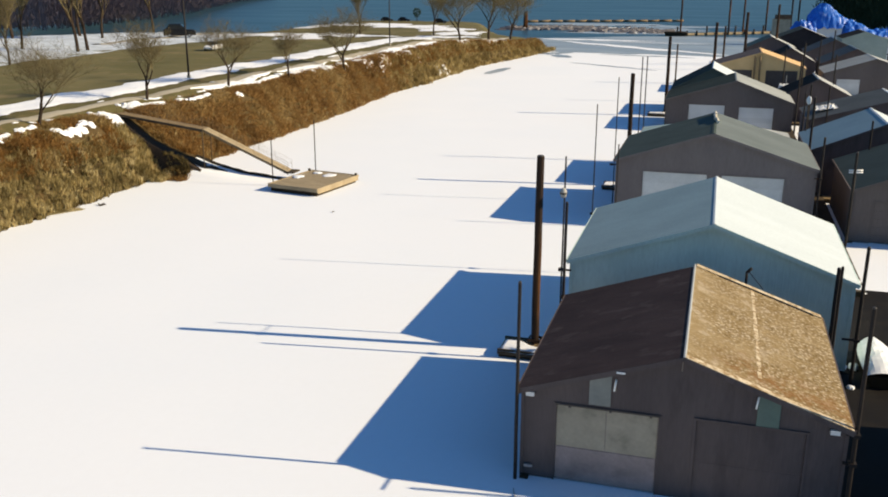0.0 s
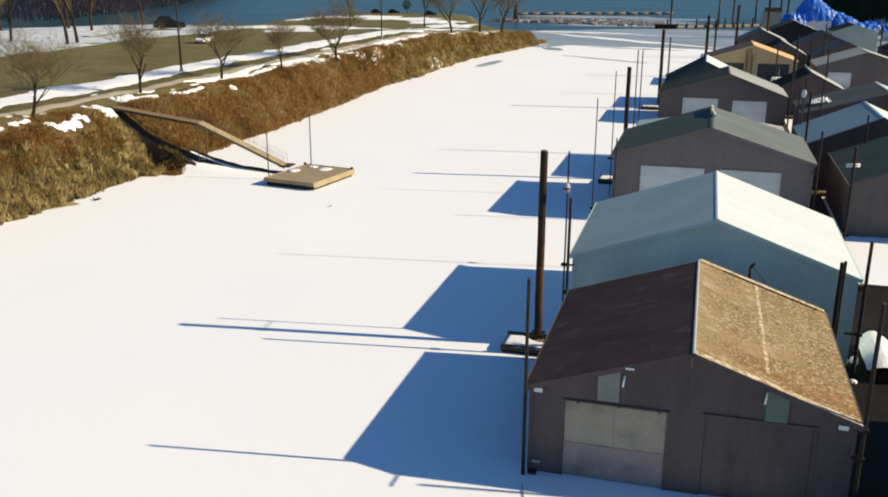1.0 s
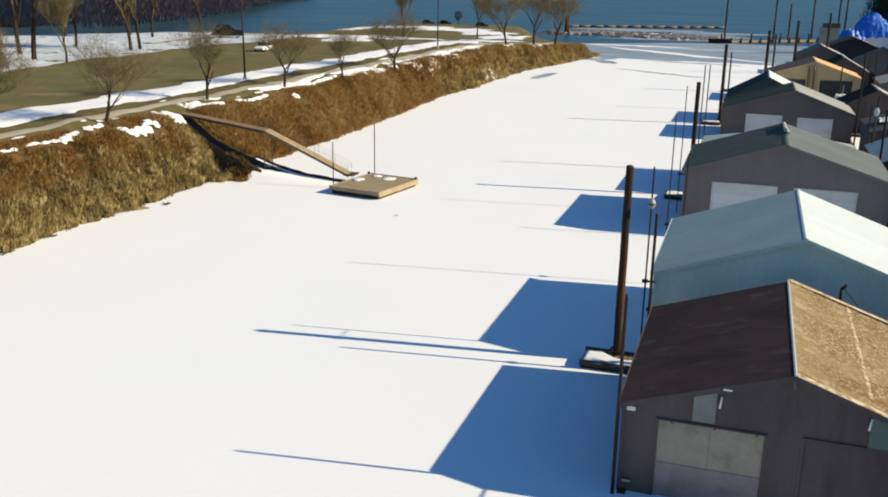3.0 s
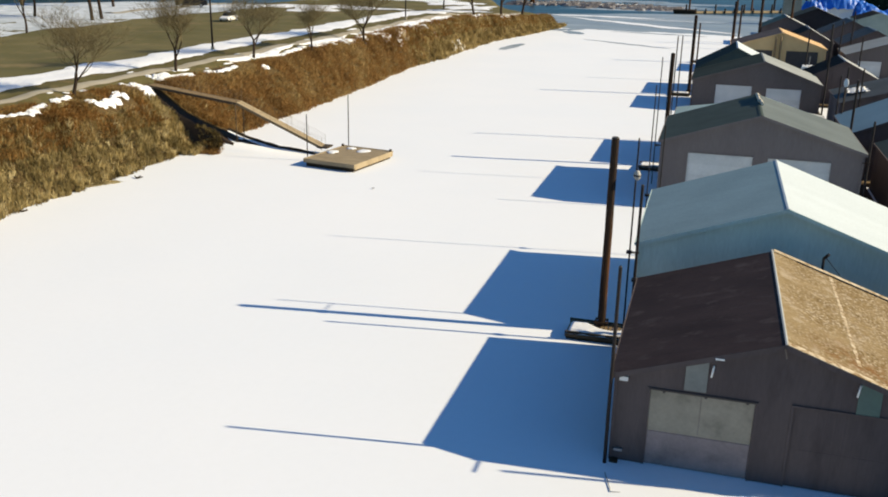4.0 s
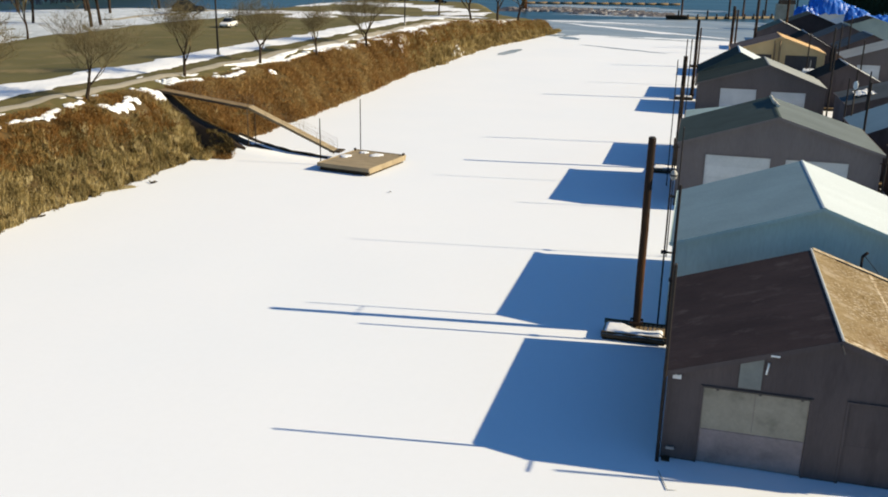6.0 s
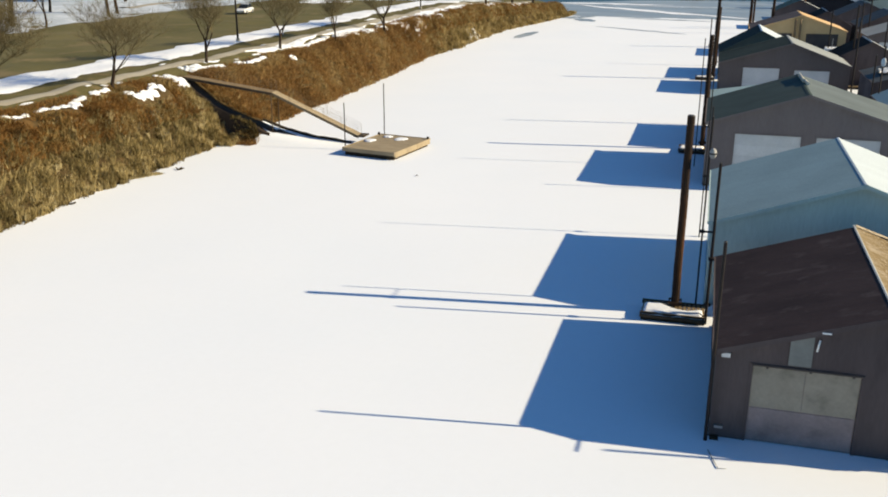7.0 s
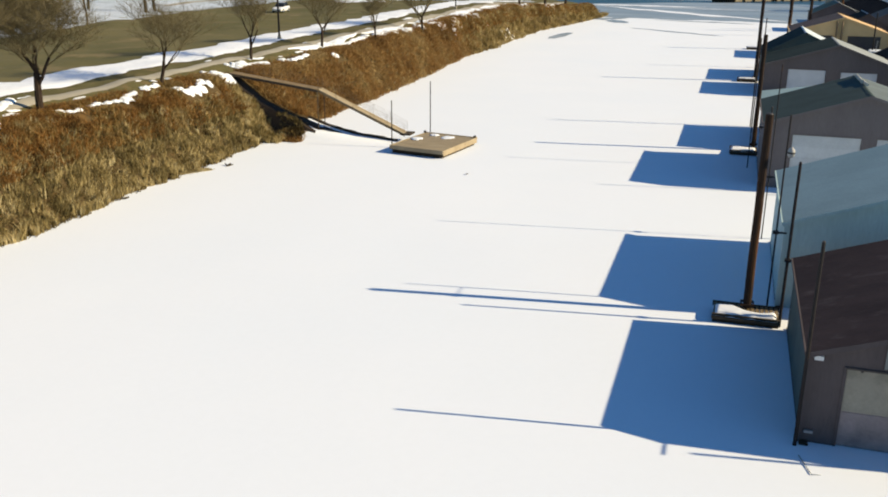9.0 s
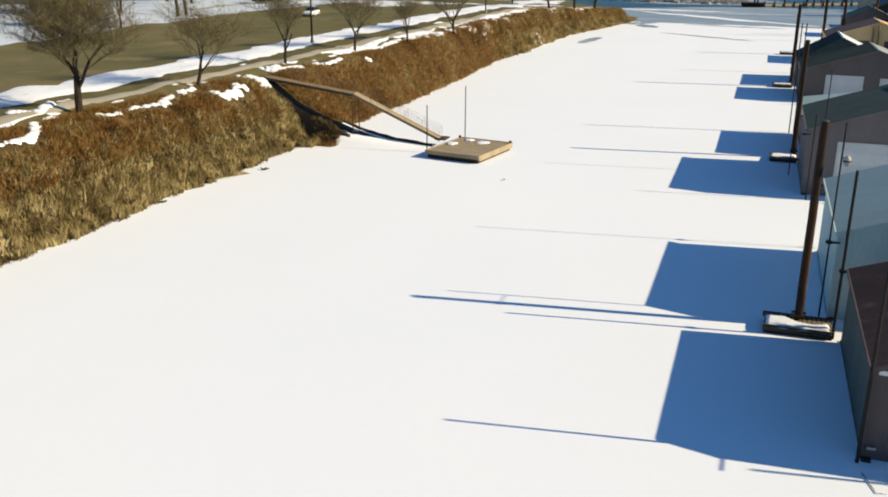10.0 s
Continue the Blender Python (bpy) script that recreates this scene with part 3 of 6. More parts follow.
for y0, y1, w in ((60, 80, 1.1), (82, 99, 1.5), (101, 160, 2.2), (165, 176, 1.6), (180, 197, 1.6)):
    taper = lambda y, a=y0, b=y1: smooth(a, a + 4, y) * (1 - smooth(b - 5, b, y))
    band("crest_snow", lambda y, t=taper, k=w: lane(y) + 1.8 + (k * t(y) + 0.02) * (1 + 0.6 * wob(11, y, 0.35) + 0.7 * wob(12, y, 1.1)), lambda y: lane(y) + 1.75, y0, y1, SNOW_BANK, 0.16, "broad ragged ribbon of old snow on the crest", "snow", 0.6, 5)
band("snow_field", lambda y: -88.0 - 5.5 * smooth(48, 105, y) + 1.2 * wob(7, y, 0.08) + 0.8 * wob(8, y, 0.3), lambda y: max(-160, -150 + 0.48 * (y - 130)) if y > 40 else -170, -60, 168, SNOW_GREY, 0.12, "melting snow field under trees near the river", "snow", 2.0, 14)
band("grass_lane", lambda y: -102.5 - 0.02 * y, lambda y: -105.6 - 0.02 * y, 118, 168, PAVING, 0.25, "gravel lane through the park near the river", "road", 2.0, 4)

rng = random.Random(11)
# old snow on the crest of the bank: lumps in crooked lines
DRIFTS = [[(-48.0, 9.0), (-47.4, 10.3), (-47.2, 12.8), (-48.3, 14.5), (-49.4, 16.0)], [(-52.6, 16.6), (-51.5, 17.6), (-51.1, 18.2), (-52.0, 20.3), (-52.9, 20.8)],
          [(-48.7, 21.0), (-48.2, 21.6), (-47.7, 22.2)], [(-48.4, 24.0), (-48.1, 25.0), (-47.7, 25.9), (-47.4, 26.8), (-48.3, 28.2), (-48.8, 30.2)], [(-48.9, 31.3), (-49.0, 33.3)],
          [(-47.9, 34.2), (-47.0, 33.9), (-47.1, 35.1), (-47.1, 36.6), (-47.6, 37.5), (-48.4, 38.7)], [(-47.1, 38.2), (-47.2, 38.9)],
          [(-49.9, 41.5), (-49.4, 42.3), (-48.6, 42.6), (-47.7, 42.6), (-46.9, 42.2)], [(-49.6, 42.6), (-48.4, 43.2)], [(-50.1, 46.4), (-49.4, 47.2), (-49.5, 49.3)]]
DRIFTS += [[(-48.9, 50.7), (-48.7, 51.9)], [(-48.6, 53.9), (-47.7, 55.4), (-48.0, 57.8), (-48.2, 60.0)], [(-46.9, 64.0), (-46.8, 64.6)],
          [(-50.2, 69.0), (-49.4, 70.6), (-48.9, 72.5), (-49.1, 76.2), (-49.5, 80.6)]]
FAR_DRIFTS = [[(-49.4, 83), (-48.9, 88)], [(-48.4, 91), (-48.8, 96), (-49.2, 101)], [(-49.2, 105), (-48.9, 112)], [(-48.3, 114), (-48.8, 119)], [(-49.4, 124), (-48.4, 130), (-47.4, 134)],
              [(-45.8, 139), (-45.3, 145)], [(-49, 164), (-48.4, 172)], [(-46.4, 178), (-46, 185)], [(-45.2, 189), (-44.8, 197)]]


def drift(line, size, step):
    at = Vector((*line[0], 0))
    t = thing("snow_drift", at, "lumpy line of old snow left on the crest of the bank", "snow", "snow drifts on the bank", "structure")
    verts, faces = [], []
    for (x0, y0), (x1, y1) in zip(line, line[1:]):
        count = max(2, int(math.hypot(x1 - x0, y1 - y0) / step))
        for c in range(count):
            k = size * rng.choice((0.45, 0.7, 0.85, 1.0, 1.15))
            s = (c + rng.uniform(0, 1)) / count
            cx, cy = x0 + (x1 - x0) * s + rng.gauss(0, size * 0.4), y0 + (y1 - y0) * s + rng.gauss(0, size * 0.3)
            base, n = len(verts), 14
            pts = ring(cx, cy, k * 0.8, k * 1.1, 0.6, n, rng.uniform(0, 99), rng.uniform(-0.5, 0.5))
            levels = (1.0, 0.85, 0.55, 0.25)
            for q in levels:
                for px, py in pts:
                    qx, qy = cx + (px - cx) * q, cy + (py - cy) * q
                    verts.append((qx - at.x, qy - at.y, rise(qx, qy) + 0.03 + 0.45 * k * (1 - q ** 2) ** 0.6 + 0.05 * noise.noise(Vector((qx * 5, qy * 5, k)))))
            for q in range(len(levels) - 1):
                for i in range(n):
                    j = (i + 1) % n
                    faces.append((base + q * n + i, base + q * n + j, base + (q + 1) * n + j, base + (q + 1) * n + i))
            faces.append(tuple(base + 3 * n + i for i in range(n)))
    ob = raw("snow_lumps", verts, faces, SNOW_OLD, t)
    ob.data.polygons.foreach_set("use_smooth", [True] * len(faces))


for line in DRIFTS:
    drift(line, 0.33, 0.19)
for line in ([(-49.3, 41.9), (-48.6, 42.5), (-47.9, 42.8), (-47.4, 43.1)], [(-49.4, 46.9), (-49.5, 48.0), (-49.4, 49.2)]):
    drift(line, 0.5, 0.2)
for line in FAR_DRIFTS:
    drift(line, 0.75, 0.45)


def remnants():
    """Thin broken snow along both edges of the path."""
    verts, faces = [], []
    for i in range(60):
        y = rng.uniform(4, 130)
        if wob(3, y, 0.11, 2.0) < -0.12:
            continue
        x = lane(y) + (rng.choice((1.75, 2.0, 2.4, 2.9)) if i % 4 else 0.1) + rng.gauss(0, 0.15)
        k = rng.uniform(0.15, 0.5)
        pts = ring(x, y, k * 0.7, k * rng.uniform(1.4, 3.6), 0.7, 12, rng.uniform(0, 99), rng.uniform(-0.2, 0.2))
        base = len(verts)
        for q in (1.0, 0.6):
            for px, py in pts:
                qx, qy = x + (px - x) * q, y + (py - y) * q
                verts.append((qx, qy, rise(qx, qy) + (0.02 if q == 1.0 else 0.02 + 0.12 * k)))
        for j in range(12):
            m = (j + 1) % 12
            faces.append((base + j, base + m, base + 12 + m, base + 12 + j))
        faces.append(tuple(base + 12 + j for j in range(12)))
    tagged(raw("snow_remnants", verts, faces, SNOW_BANK), "thin broken patches of old snow along the path's edges", "snow", kind="stuff")


remnants()
for i in range(26):
    y, x = rng.uniform(150, 215), rng.uniform(-100, -56)
    tagged(blob("park_snow", ring(x, y, rng.uniform(1.5, 5), rng.uniform(2, 6), 0.5, 30, 50 + i), rise, SNOW_OLD, 0.03, 0.2), "patch of old snow on the park's grass", "snow", "snow patches in the park", "structure")


for x, y, rx, ry, sd in ((-92, 160, 9, 5, 1.0), (-80, 149, 5, 6, 2.0), (-84, 170, 7, 9, 3.0), (-104, 196, 10, 8, 4.0), (-88, 192, 8, 7, 5.0), (-112, 270, 14, 9, 6.0), (-92, 262, 12, 9, 7.0), (-76, 246, 9, 10, 8.0), (-124, 250, 6, 12, 9.0), (-66, 226, 7, 9, 10.0)):
    tagged(blob("park_snow", ring(x, y, rx, ry, 0.6, 44, 70 + sd), rise, SNOW_BANK, 0.06, 0.15), "wide patch of old snow on the park's grass", "snow", "snow patches in the park", "structure")


# ---- brush on the bank ----
SNOWY = [(a[0] + (b[0] - a[0]) * k, a[1] + (b[1] - a[1]) * k) for line in DRIFTS for a, b in zip(line, line[1:]) for k in (0.0, 0.5, 1.0)]


def tufts(name, count, y0, y1, d0, d1, blade, spread, tall, wide, material, label, seed, near=1.0, lean=0.28, gaps=-0.8):
    """Clumps of upright dry stalks on the bank between two distances from its foot; gaps: how much bare dark ground stays between them."""
    g = np.random.default_rng(seed)
    verts, faces = [], []
    for _ in range(count):
        y = y0 + (y1 - y0) * g.random() ** near
        d = g.uniform(d0, d1)
        x = foot(y) - d
        if name.startswith("spur"):
            pass
        elif 0.5 * wob(x, y, 0.7, seed) + wob(x, y, 1.9, seed + 5) < gaps or (42.4 < y < 45.1 and d > -0.2) or (d > 2 and any(-0.6 < x - a < 0.85 and -0.85 < y - b < 0.6 for a, b in SNOWY)):
            continue
        z = max(rise(x, y), snow_top(x, y)) - 0.05
        size = g.uniform(0.5, 1.45)
        for _ in range(blade):
            a, r = g.uniform(0, math.tau), spread * size * math.sqrt(g.random())
            bx, by = x + r * math.cos(a), y + r * math.sin(a)
            h = tall * size * g.uniform(0.55, 1.15)
            lx, ly = g.normal(0, lean) * h, g.normal(0, lean) * h
            b = g.uniform(0, math.tau)
            wx, wy = wide * math.cos(b) * g.uniform(0.6, 1.3), wide * math.sin(b)
            k = len(verts)
            verts += [(bx - wx, by - wy, z), (bx + wx, by + wy, z), (bx + lx * 0.4 + wx * 0.9, by + ly * 0.4 + wy * 0.9, z + h * 0.6), (bx + lx * 0.4 - wx * 0.9, by + ly * 0.4 - wy * 0.9, z + h * 0.6), (bx + lx, by + ly, z + h)]
            faces += [(k, k + 1, k + 2, k + 3), (k + 3, k + 2, k + 4)]
    return tagged(raw(name, verts, faces, material), label, "brush", kind="stuff")


tufts("low_reeds", 3600, -6, 42.3, -0.6, 2.1, 15, 0.42, 0.24, 0.034, REED_LOW, "low matted brown reeds on the foot of the bank", 21, 1.0, 0.6, -0.22)
tufts("reed_bed", 5600, -6, 42.3, -0.7, 2.15, 17, 0.19, 0.60, 0.036, REED, "thick fringe of dry yellow-brown reeds along the frozen shore", 1, 1.0, 0.26, -0.05)
tufts("upper_reeds", 1300, -6, 42.3, 1.9, 3.6, 13, 0.20, 0.46, 0.034, REED, "scattered dry reeds higher on the bank", 12, 1.0, 0.3, 0.08)
tufts("bramble_bank", 8000, -6, 44.6, 1.4, 5.3, 17, 0.52, 0.34, 0.032, BRAMBLE, "rusty brown leafless brambles covering the slope of the bank", 2, 1.0, 0.85)
tufts("middle_brambles", 8200, 45.2, 122, -0.5, 4.5, 17, 0.52, 0.36, 0.036, BRAMBLE_TAN, "tan and rusty brambles from the crest down to the ice", 14, 1.15, 0.8, -0.5)
tufts("middle_reeds", 700, 46, 112, -0.6, 2.0, 12, 0.25, 0.5, 0.04, REED, "few dry reeds between the brambles", 15, 1.0, 0.4, 0.1)
tufts("spur_reeds", 900, 40.6, 43.05, -1.9, 3.6, 14, 0.26, 0.46, 0.034, REED, "short dry reeds on the flank of the earth spur", 6, 1.0, 0.35)
tufts("spur_foot_reeds", 200, 42.6, 43.3, -3.2, -0.6, 14, 0.28, 0.3, 0.036, REED_LOW, "short brown reeds at the foot of the earth spur", 9, 1.0, 0.5)
tufts("spur_flank_brush", 420, 41.6, 43.1, -3.4, 0.4, 14, 0.3, 0.26, 0.036, BRAMBLE_TAN, "low brown brush on the flank of the earth spur", 31, 1.0, 0.7)
tufts("spur_brambles", 240, 45.3, 47.0, -2.2, 3.0, 16, 0.45, 0.4, 0.03, BRAMBLE, "rusty brambles beside the gangway", 7, 1.0, 0.8)
tufts("far_reed_bed", 4000, 116, 222, -1.1, 2.6, 12, 0.42, 0.72, 0.06, REED_FAR, "tall dry reeds along the far part of the shore", 3, 1.0, 0.3, -0.1)
tufts("far_bramble_bank", 2600, 118, 222, 1.4, 4.2, 12, 0.7, 0.45, 0.055, BRAMBLE, "brown brambles on the far part of the bank", 4, 1.0, 0.8, -0.5)

# a mat of broken reeds washed out onto the ice
mat_rng = np.random.default_rng(31)
verts, faces = [], []
for _ in range(420):
    k, a = mat_rng.random(), mat_rng.normal(1.0, 0.5)
    x, y, l = -43.9 + 1.3 * k + mat_rng.normal(0, 0.18), 27.0 + 2.4 * k + mat_rng.normal(0, 0.35) * (1.1 - k), mat_rng.uniform(0.3, 0.8)
    z, n = 0.03 + 0.22 * mat_rng.random() * (1 - k), len(verts)
    dx, dy = l * math.cos(a), l * math.sin(a)
    verts += [(x - 0.03, y, z), (x + 0.03, y, z), (x + dx + 0.02, y + dy, z + mat_rng.uniform(0, 0.1)), (x + dx - 0.02, y + dy, z + 0.01)]
    faces.append((n, n + 1, n + 2, n + 3))
tagged(raw("reed_mat", verts, faces, REED), "mat of broken tan reeds lying on the ice edge", "brush", kind="stuff")

# ---- trees ----
def limbs(seed, height, spread=0.8, lean=0.0, levels=5, stout=0.02, low=0.25, prune=0.0):
    """Segments of a bare tree: (start, end, radius, radius, level)."""
    g = random.Random(seed)
    out = []

    def grow(p, way, length, r, level):
        steps = 3 if level < 2 else 2
        for s in range(steps):
            way = (way + Vector((g.uniform(-1, 1), g.uniform(-1, 1), g.uniform(-0.3, 0.6))) * 0.16).normalized()
            q = p + way * (length / steps)
            r2 = r * (0.86 if level else 0.9)
            out.append((p, q, r, r2, level))
            if level < levels and s < steps - 1 and (level or s):
                side(q, way, length * (0.7 if level else 0.85), r2 * 0.6, level + 1)
            p, r = q, r2
        if level < levels:
            for _ in range(3 if level < 4 else 2):
                side(p, way, length * g.uniform(0.66, 0.9), r * 0.68, level + 1)

    def side(p, way, length, r, level):
        if level > 2 and g.random() < prune:
            return
        a = g.uniform(0, math.tau)
        tilt = Vector((math.cos(a), math.sin(a), 0)) * spread * g.uniform(0.6, 1.25)
        grow(p, (way + tilt + Vector((0, 0, 0.12 + 0.25 * (level < 3)))).normalized(), length, r, level)

    grow(Vector((0, 0, -0.2)), Vector((lean, 0, 1)).normalized(), height * low, height * stout, 0)
    return out


def sticks(segments, sides):
    verts, faces = [], []
    for p, q, a, b, _ in segments:
        turn = (q - p).to_track_quat("Z", "Y").to_matrix()
        k = len(verts)
        for c, r in ((p, a), (q, b)):
            for i in range(sides):
                w = i * math.tau / sides
                verts.append(c + turn @ Vector((r * math.cos(w), r * math.sin(w), 0)))
        for i in range(sides):
            j = (i + 1) % sides
            faces.append((k + i, k + j, k + sides + j, k + sides + i))
    return verts, faces


def bare_tree(at, seed, height, label, spread=0.8, lean=0.0, group="bare trees on the bank", levels=5, thin=0.012, stout=0.02, haze=3, low=0.25, prune=0.0):
    tree = thing("bare_tree", at, label, "tree", group)
    seg = limbs(seed, height, spread, lean, levels, stout, low, prune)
    v, f = sticks([s for s in seg if s[4] <= 1], 8)
    raw("trunk", v, f, BARK, tree)
    fine = [(p, q, max(a, thin), max(b, thin * 0.7), l) for p, q, a, b, l in seg if l > 1]
    v, f = sticks(fine, 3)
    g = random.Random(seed + 100)
    for p, q, a, b, lev in seg:
        if lev >= levels - 1:
            for _ in range(haze):
                s, n = p.lerp(q, g.random()), len(v)
                e = s + ((q - p).normalized() * 0.7 + Vector((g.gauss(0, 0.6), g.gauss(0, 0.6), g.gauss(0.15, 0.5)))) * height * 0.05
                o = Vector((g.uniform(-1, 1), g.uniform(-1, 1), 0)).normalized() * thin
                v += [s - o, s + o, e]
                f.append((n, n + 1, n + 2))
    raw("crown", v, f, TWIG, tree)
    return tree


small = "leafless round-headed park tree on the crest of the bank"
bare_tree((-49.6, 20.4, rise(-49.6, 20.4)), 3, 14.5, "large leafless tree with a wide crown on the bank", 1.2, 0.05, levels=6, thin=0.010, haze=4, low=0.2, prune=0.05)
oak_b = bare_tree((-49.1, 34.1, rise(-49.1, 34.1)), 5, 7.6, small, 0.95, 0.08, levels=6, thin=0.006, haze=2, stout=0.022, low=0.29, prune=0.14)
oak_c = bare_tree((-50.4, 51.6, rise(-50.4, 51.6)), 8, 7.8, small, 1.0, 0.06, levels=6, thin=0.006, haze=2, stout=0.022, low=0.29, prune=0.12)
for src, x, y, turn, k in ((oak_b, -49.5, 66.6, 70, 1.05), (oak_c, -47.9, 79.5, 150, 0.85), (oak_b, -47.7, 97.5, 240, 1.3), (oak_b, -49.5, 168.0, 200, 1.7), (oak_c, -47.5, 186.0, 20, 1.9), (oak_b, -45.0, 198.0, 290, 1.9)):
    t = copy_thing(src, pose(x, y, rise(x, y), 0, 0, turn))
    t.scale = (k, k, k)
tall = "tall slender leafless tree in the melting snow field"
pine_a = bare_tree((-98.2, 102.3, rise(-98.2, 102.3)), 21, 21, tall, 0.4, 0.02, "tall trees by the river", 5, 0.016, 0.015)
for x, y, turn, k in ((-106.8, 86.3, 90, 1.15), (-97.8, 79.3, 200, 1.25), (-111.5, 104.5, 250, 0.8), (-99.2, 106.2, 30, 0.95), (-117.4, 134.8, 140, 1.0), (-91.5, 78.8, 310, 0.55), (-134, 128, 45, 1.1), (-127, 140, 75, 1.05), (-122, 160, 10, 1.0), (-88, 205, 60, 0.8), (-70, 214, 120, 0.75)):
    t = copy_thing(pine_a, pose(x, y, rise(x, y), 0, 0, turn))
    t.scale = (k, k, k)


def far_woods(name, points, depth, count, tall, seed, label, material, way=(-0.85, 0.5), full=0.24):
    """A belt of distant leafless woods: upright stems with fans of twigs, uneven along the top."""
    g = np.random.default_rng(seed)
    verts, faces = [], []
    for _ in range(count):
        s = g.random() * (len(points) - 1)
        i = int(s)
        x = points[i][0] + (points[i + 1][0] - points[i][0]) * (s - i)
        y = points[i][1] + (points[i + 1][1] - points[i][1]) * (s - i)
        d = g.random() ** 1.5 * depth
        x, y, z = x + d * way[0], y + d * way[1], 0.3 + d * 0.09
        h = tall * g.uniform(0.6, 1.15)
        k = len(verts)
        verts += [(x - 0.2, y, z), (x + 0.2, y, z), (x + g.normal(0, 0.5), y, z + h)]
        faces.append((k, k + 1, k + 2))
        for _ in range(84):
            t, a = g.uniform(0.06, 1.0), g.uniform(0, math.tau)
            reach = h * full * (1.15 - t) + 0.6
            e = reach * math.sqrt(g.random())
            px, py, pz = x + e * math.cos(a), y + e * math.sin(a), z + h * t
            l = g.uniform(0.8, 2.4)
            k = len(verts)
            w = g.uniform(0.07, 0.2)
            verts += [(px - w, py, pz), (px + w, py, pz), (px + g.normal(0, 0.8), py + g.normal(0, 0.8), pz + l)]
            faces.append((k, k + 1, k + 2))
    return tagged(raw(name, verts, faces, material), label, "woods", kind="stuff")


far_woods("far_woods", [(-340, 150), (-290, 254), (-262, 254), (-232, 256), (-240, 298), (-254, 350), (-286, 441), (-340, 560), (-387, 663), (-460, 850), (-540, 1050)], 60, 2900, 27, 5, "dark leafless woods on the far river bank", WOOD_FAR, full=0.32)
far_woods("evergreen_woods", [(44, 352), (60, 342), (95, 335), (230, 320)], 40, 800, 26, 8, "dark evergreen woods behind the moorage", EVERGREEN, (0.2, 1.0), 0.3)
far_land = sheet("far_shore", [-2500, -900, -600, -480, -420, -380, -350, -330, -310, -295, -280], [50, 180, 254, 298, 350, 441, 560, 663, 850, 1050, 2500], lambda x, y: -0.6, EARTH)
for v in far_land.data.vertices:
    line = [(50, -350), (180, -330), (254, -233), (298, -239), (350, -253), (441, -285), (560, -339), (663, -386), (850, -459), (1050, -539), (2500, -900)]
    xe = next(b for a, b in line if a >= v.co.y - 1)
    k = (v.co.x + 280) / 2220
    v.co.x = xe + k * 1600
    v.co.z = -0.5 + 14 * smooth(0, 0.2, -k)
tagged(far_land, "low brown earth shore across the river", "ground", kind="structure")


# ---- boathouses ----
def plate(bm, outline, y0, y1):
    """A wall or board in the x-z plane with the given outline."""
    hexa(bm, [(x, y0, z) for x, z in outline], [(x, y1, z) for x, z in outline])


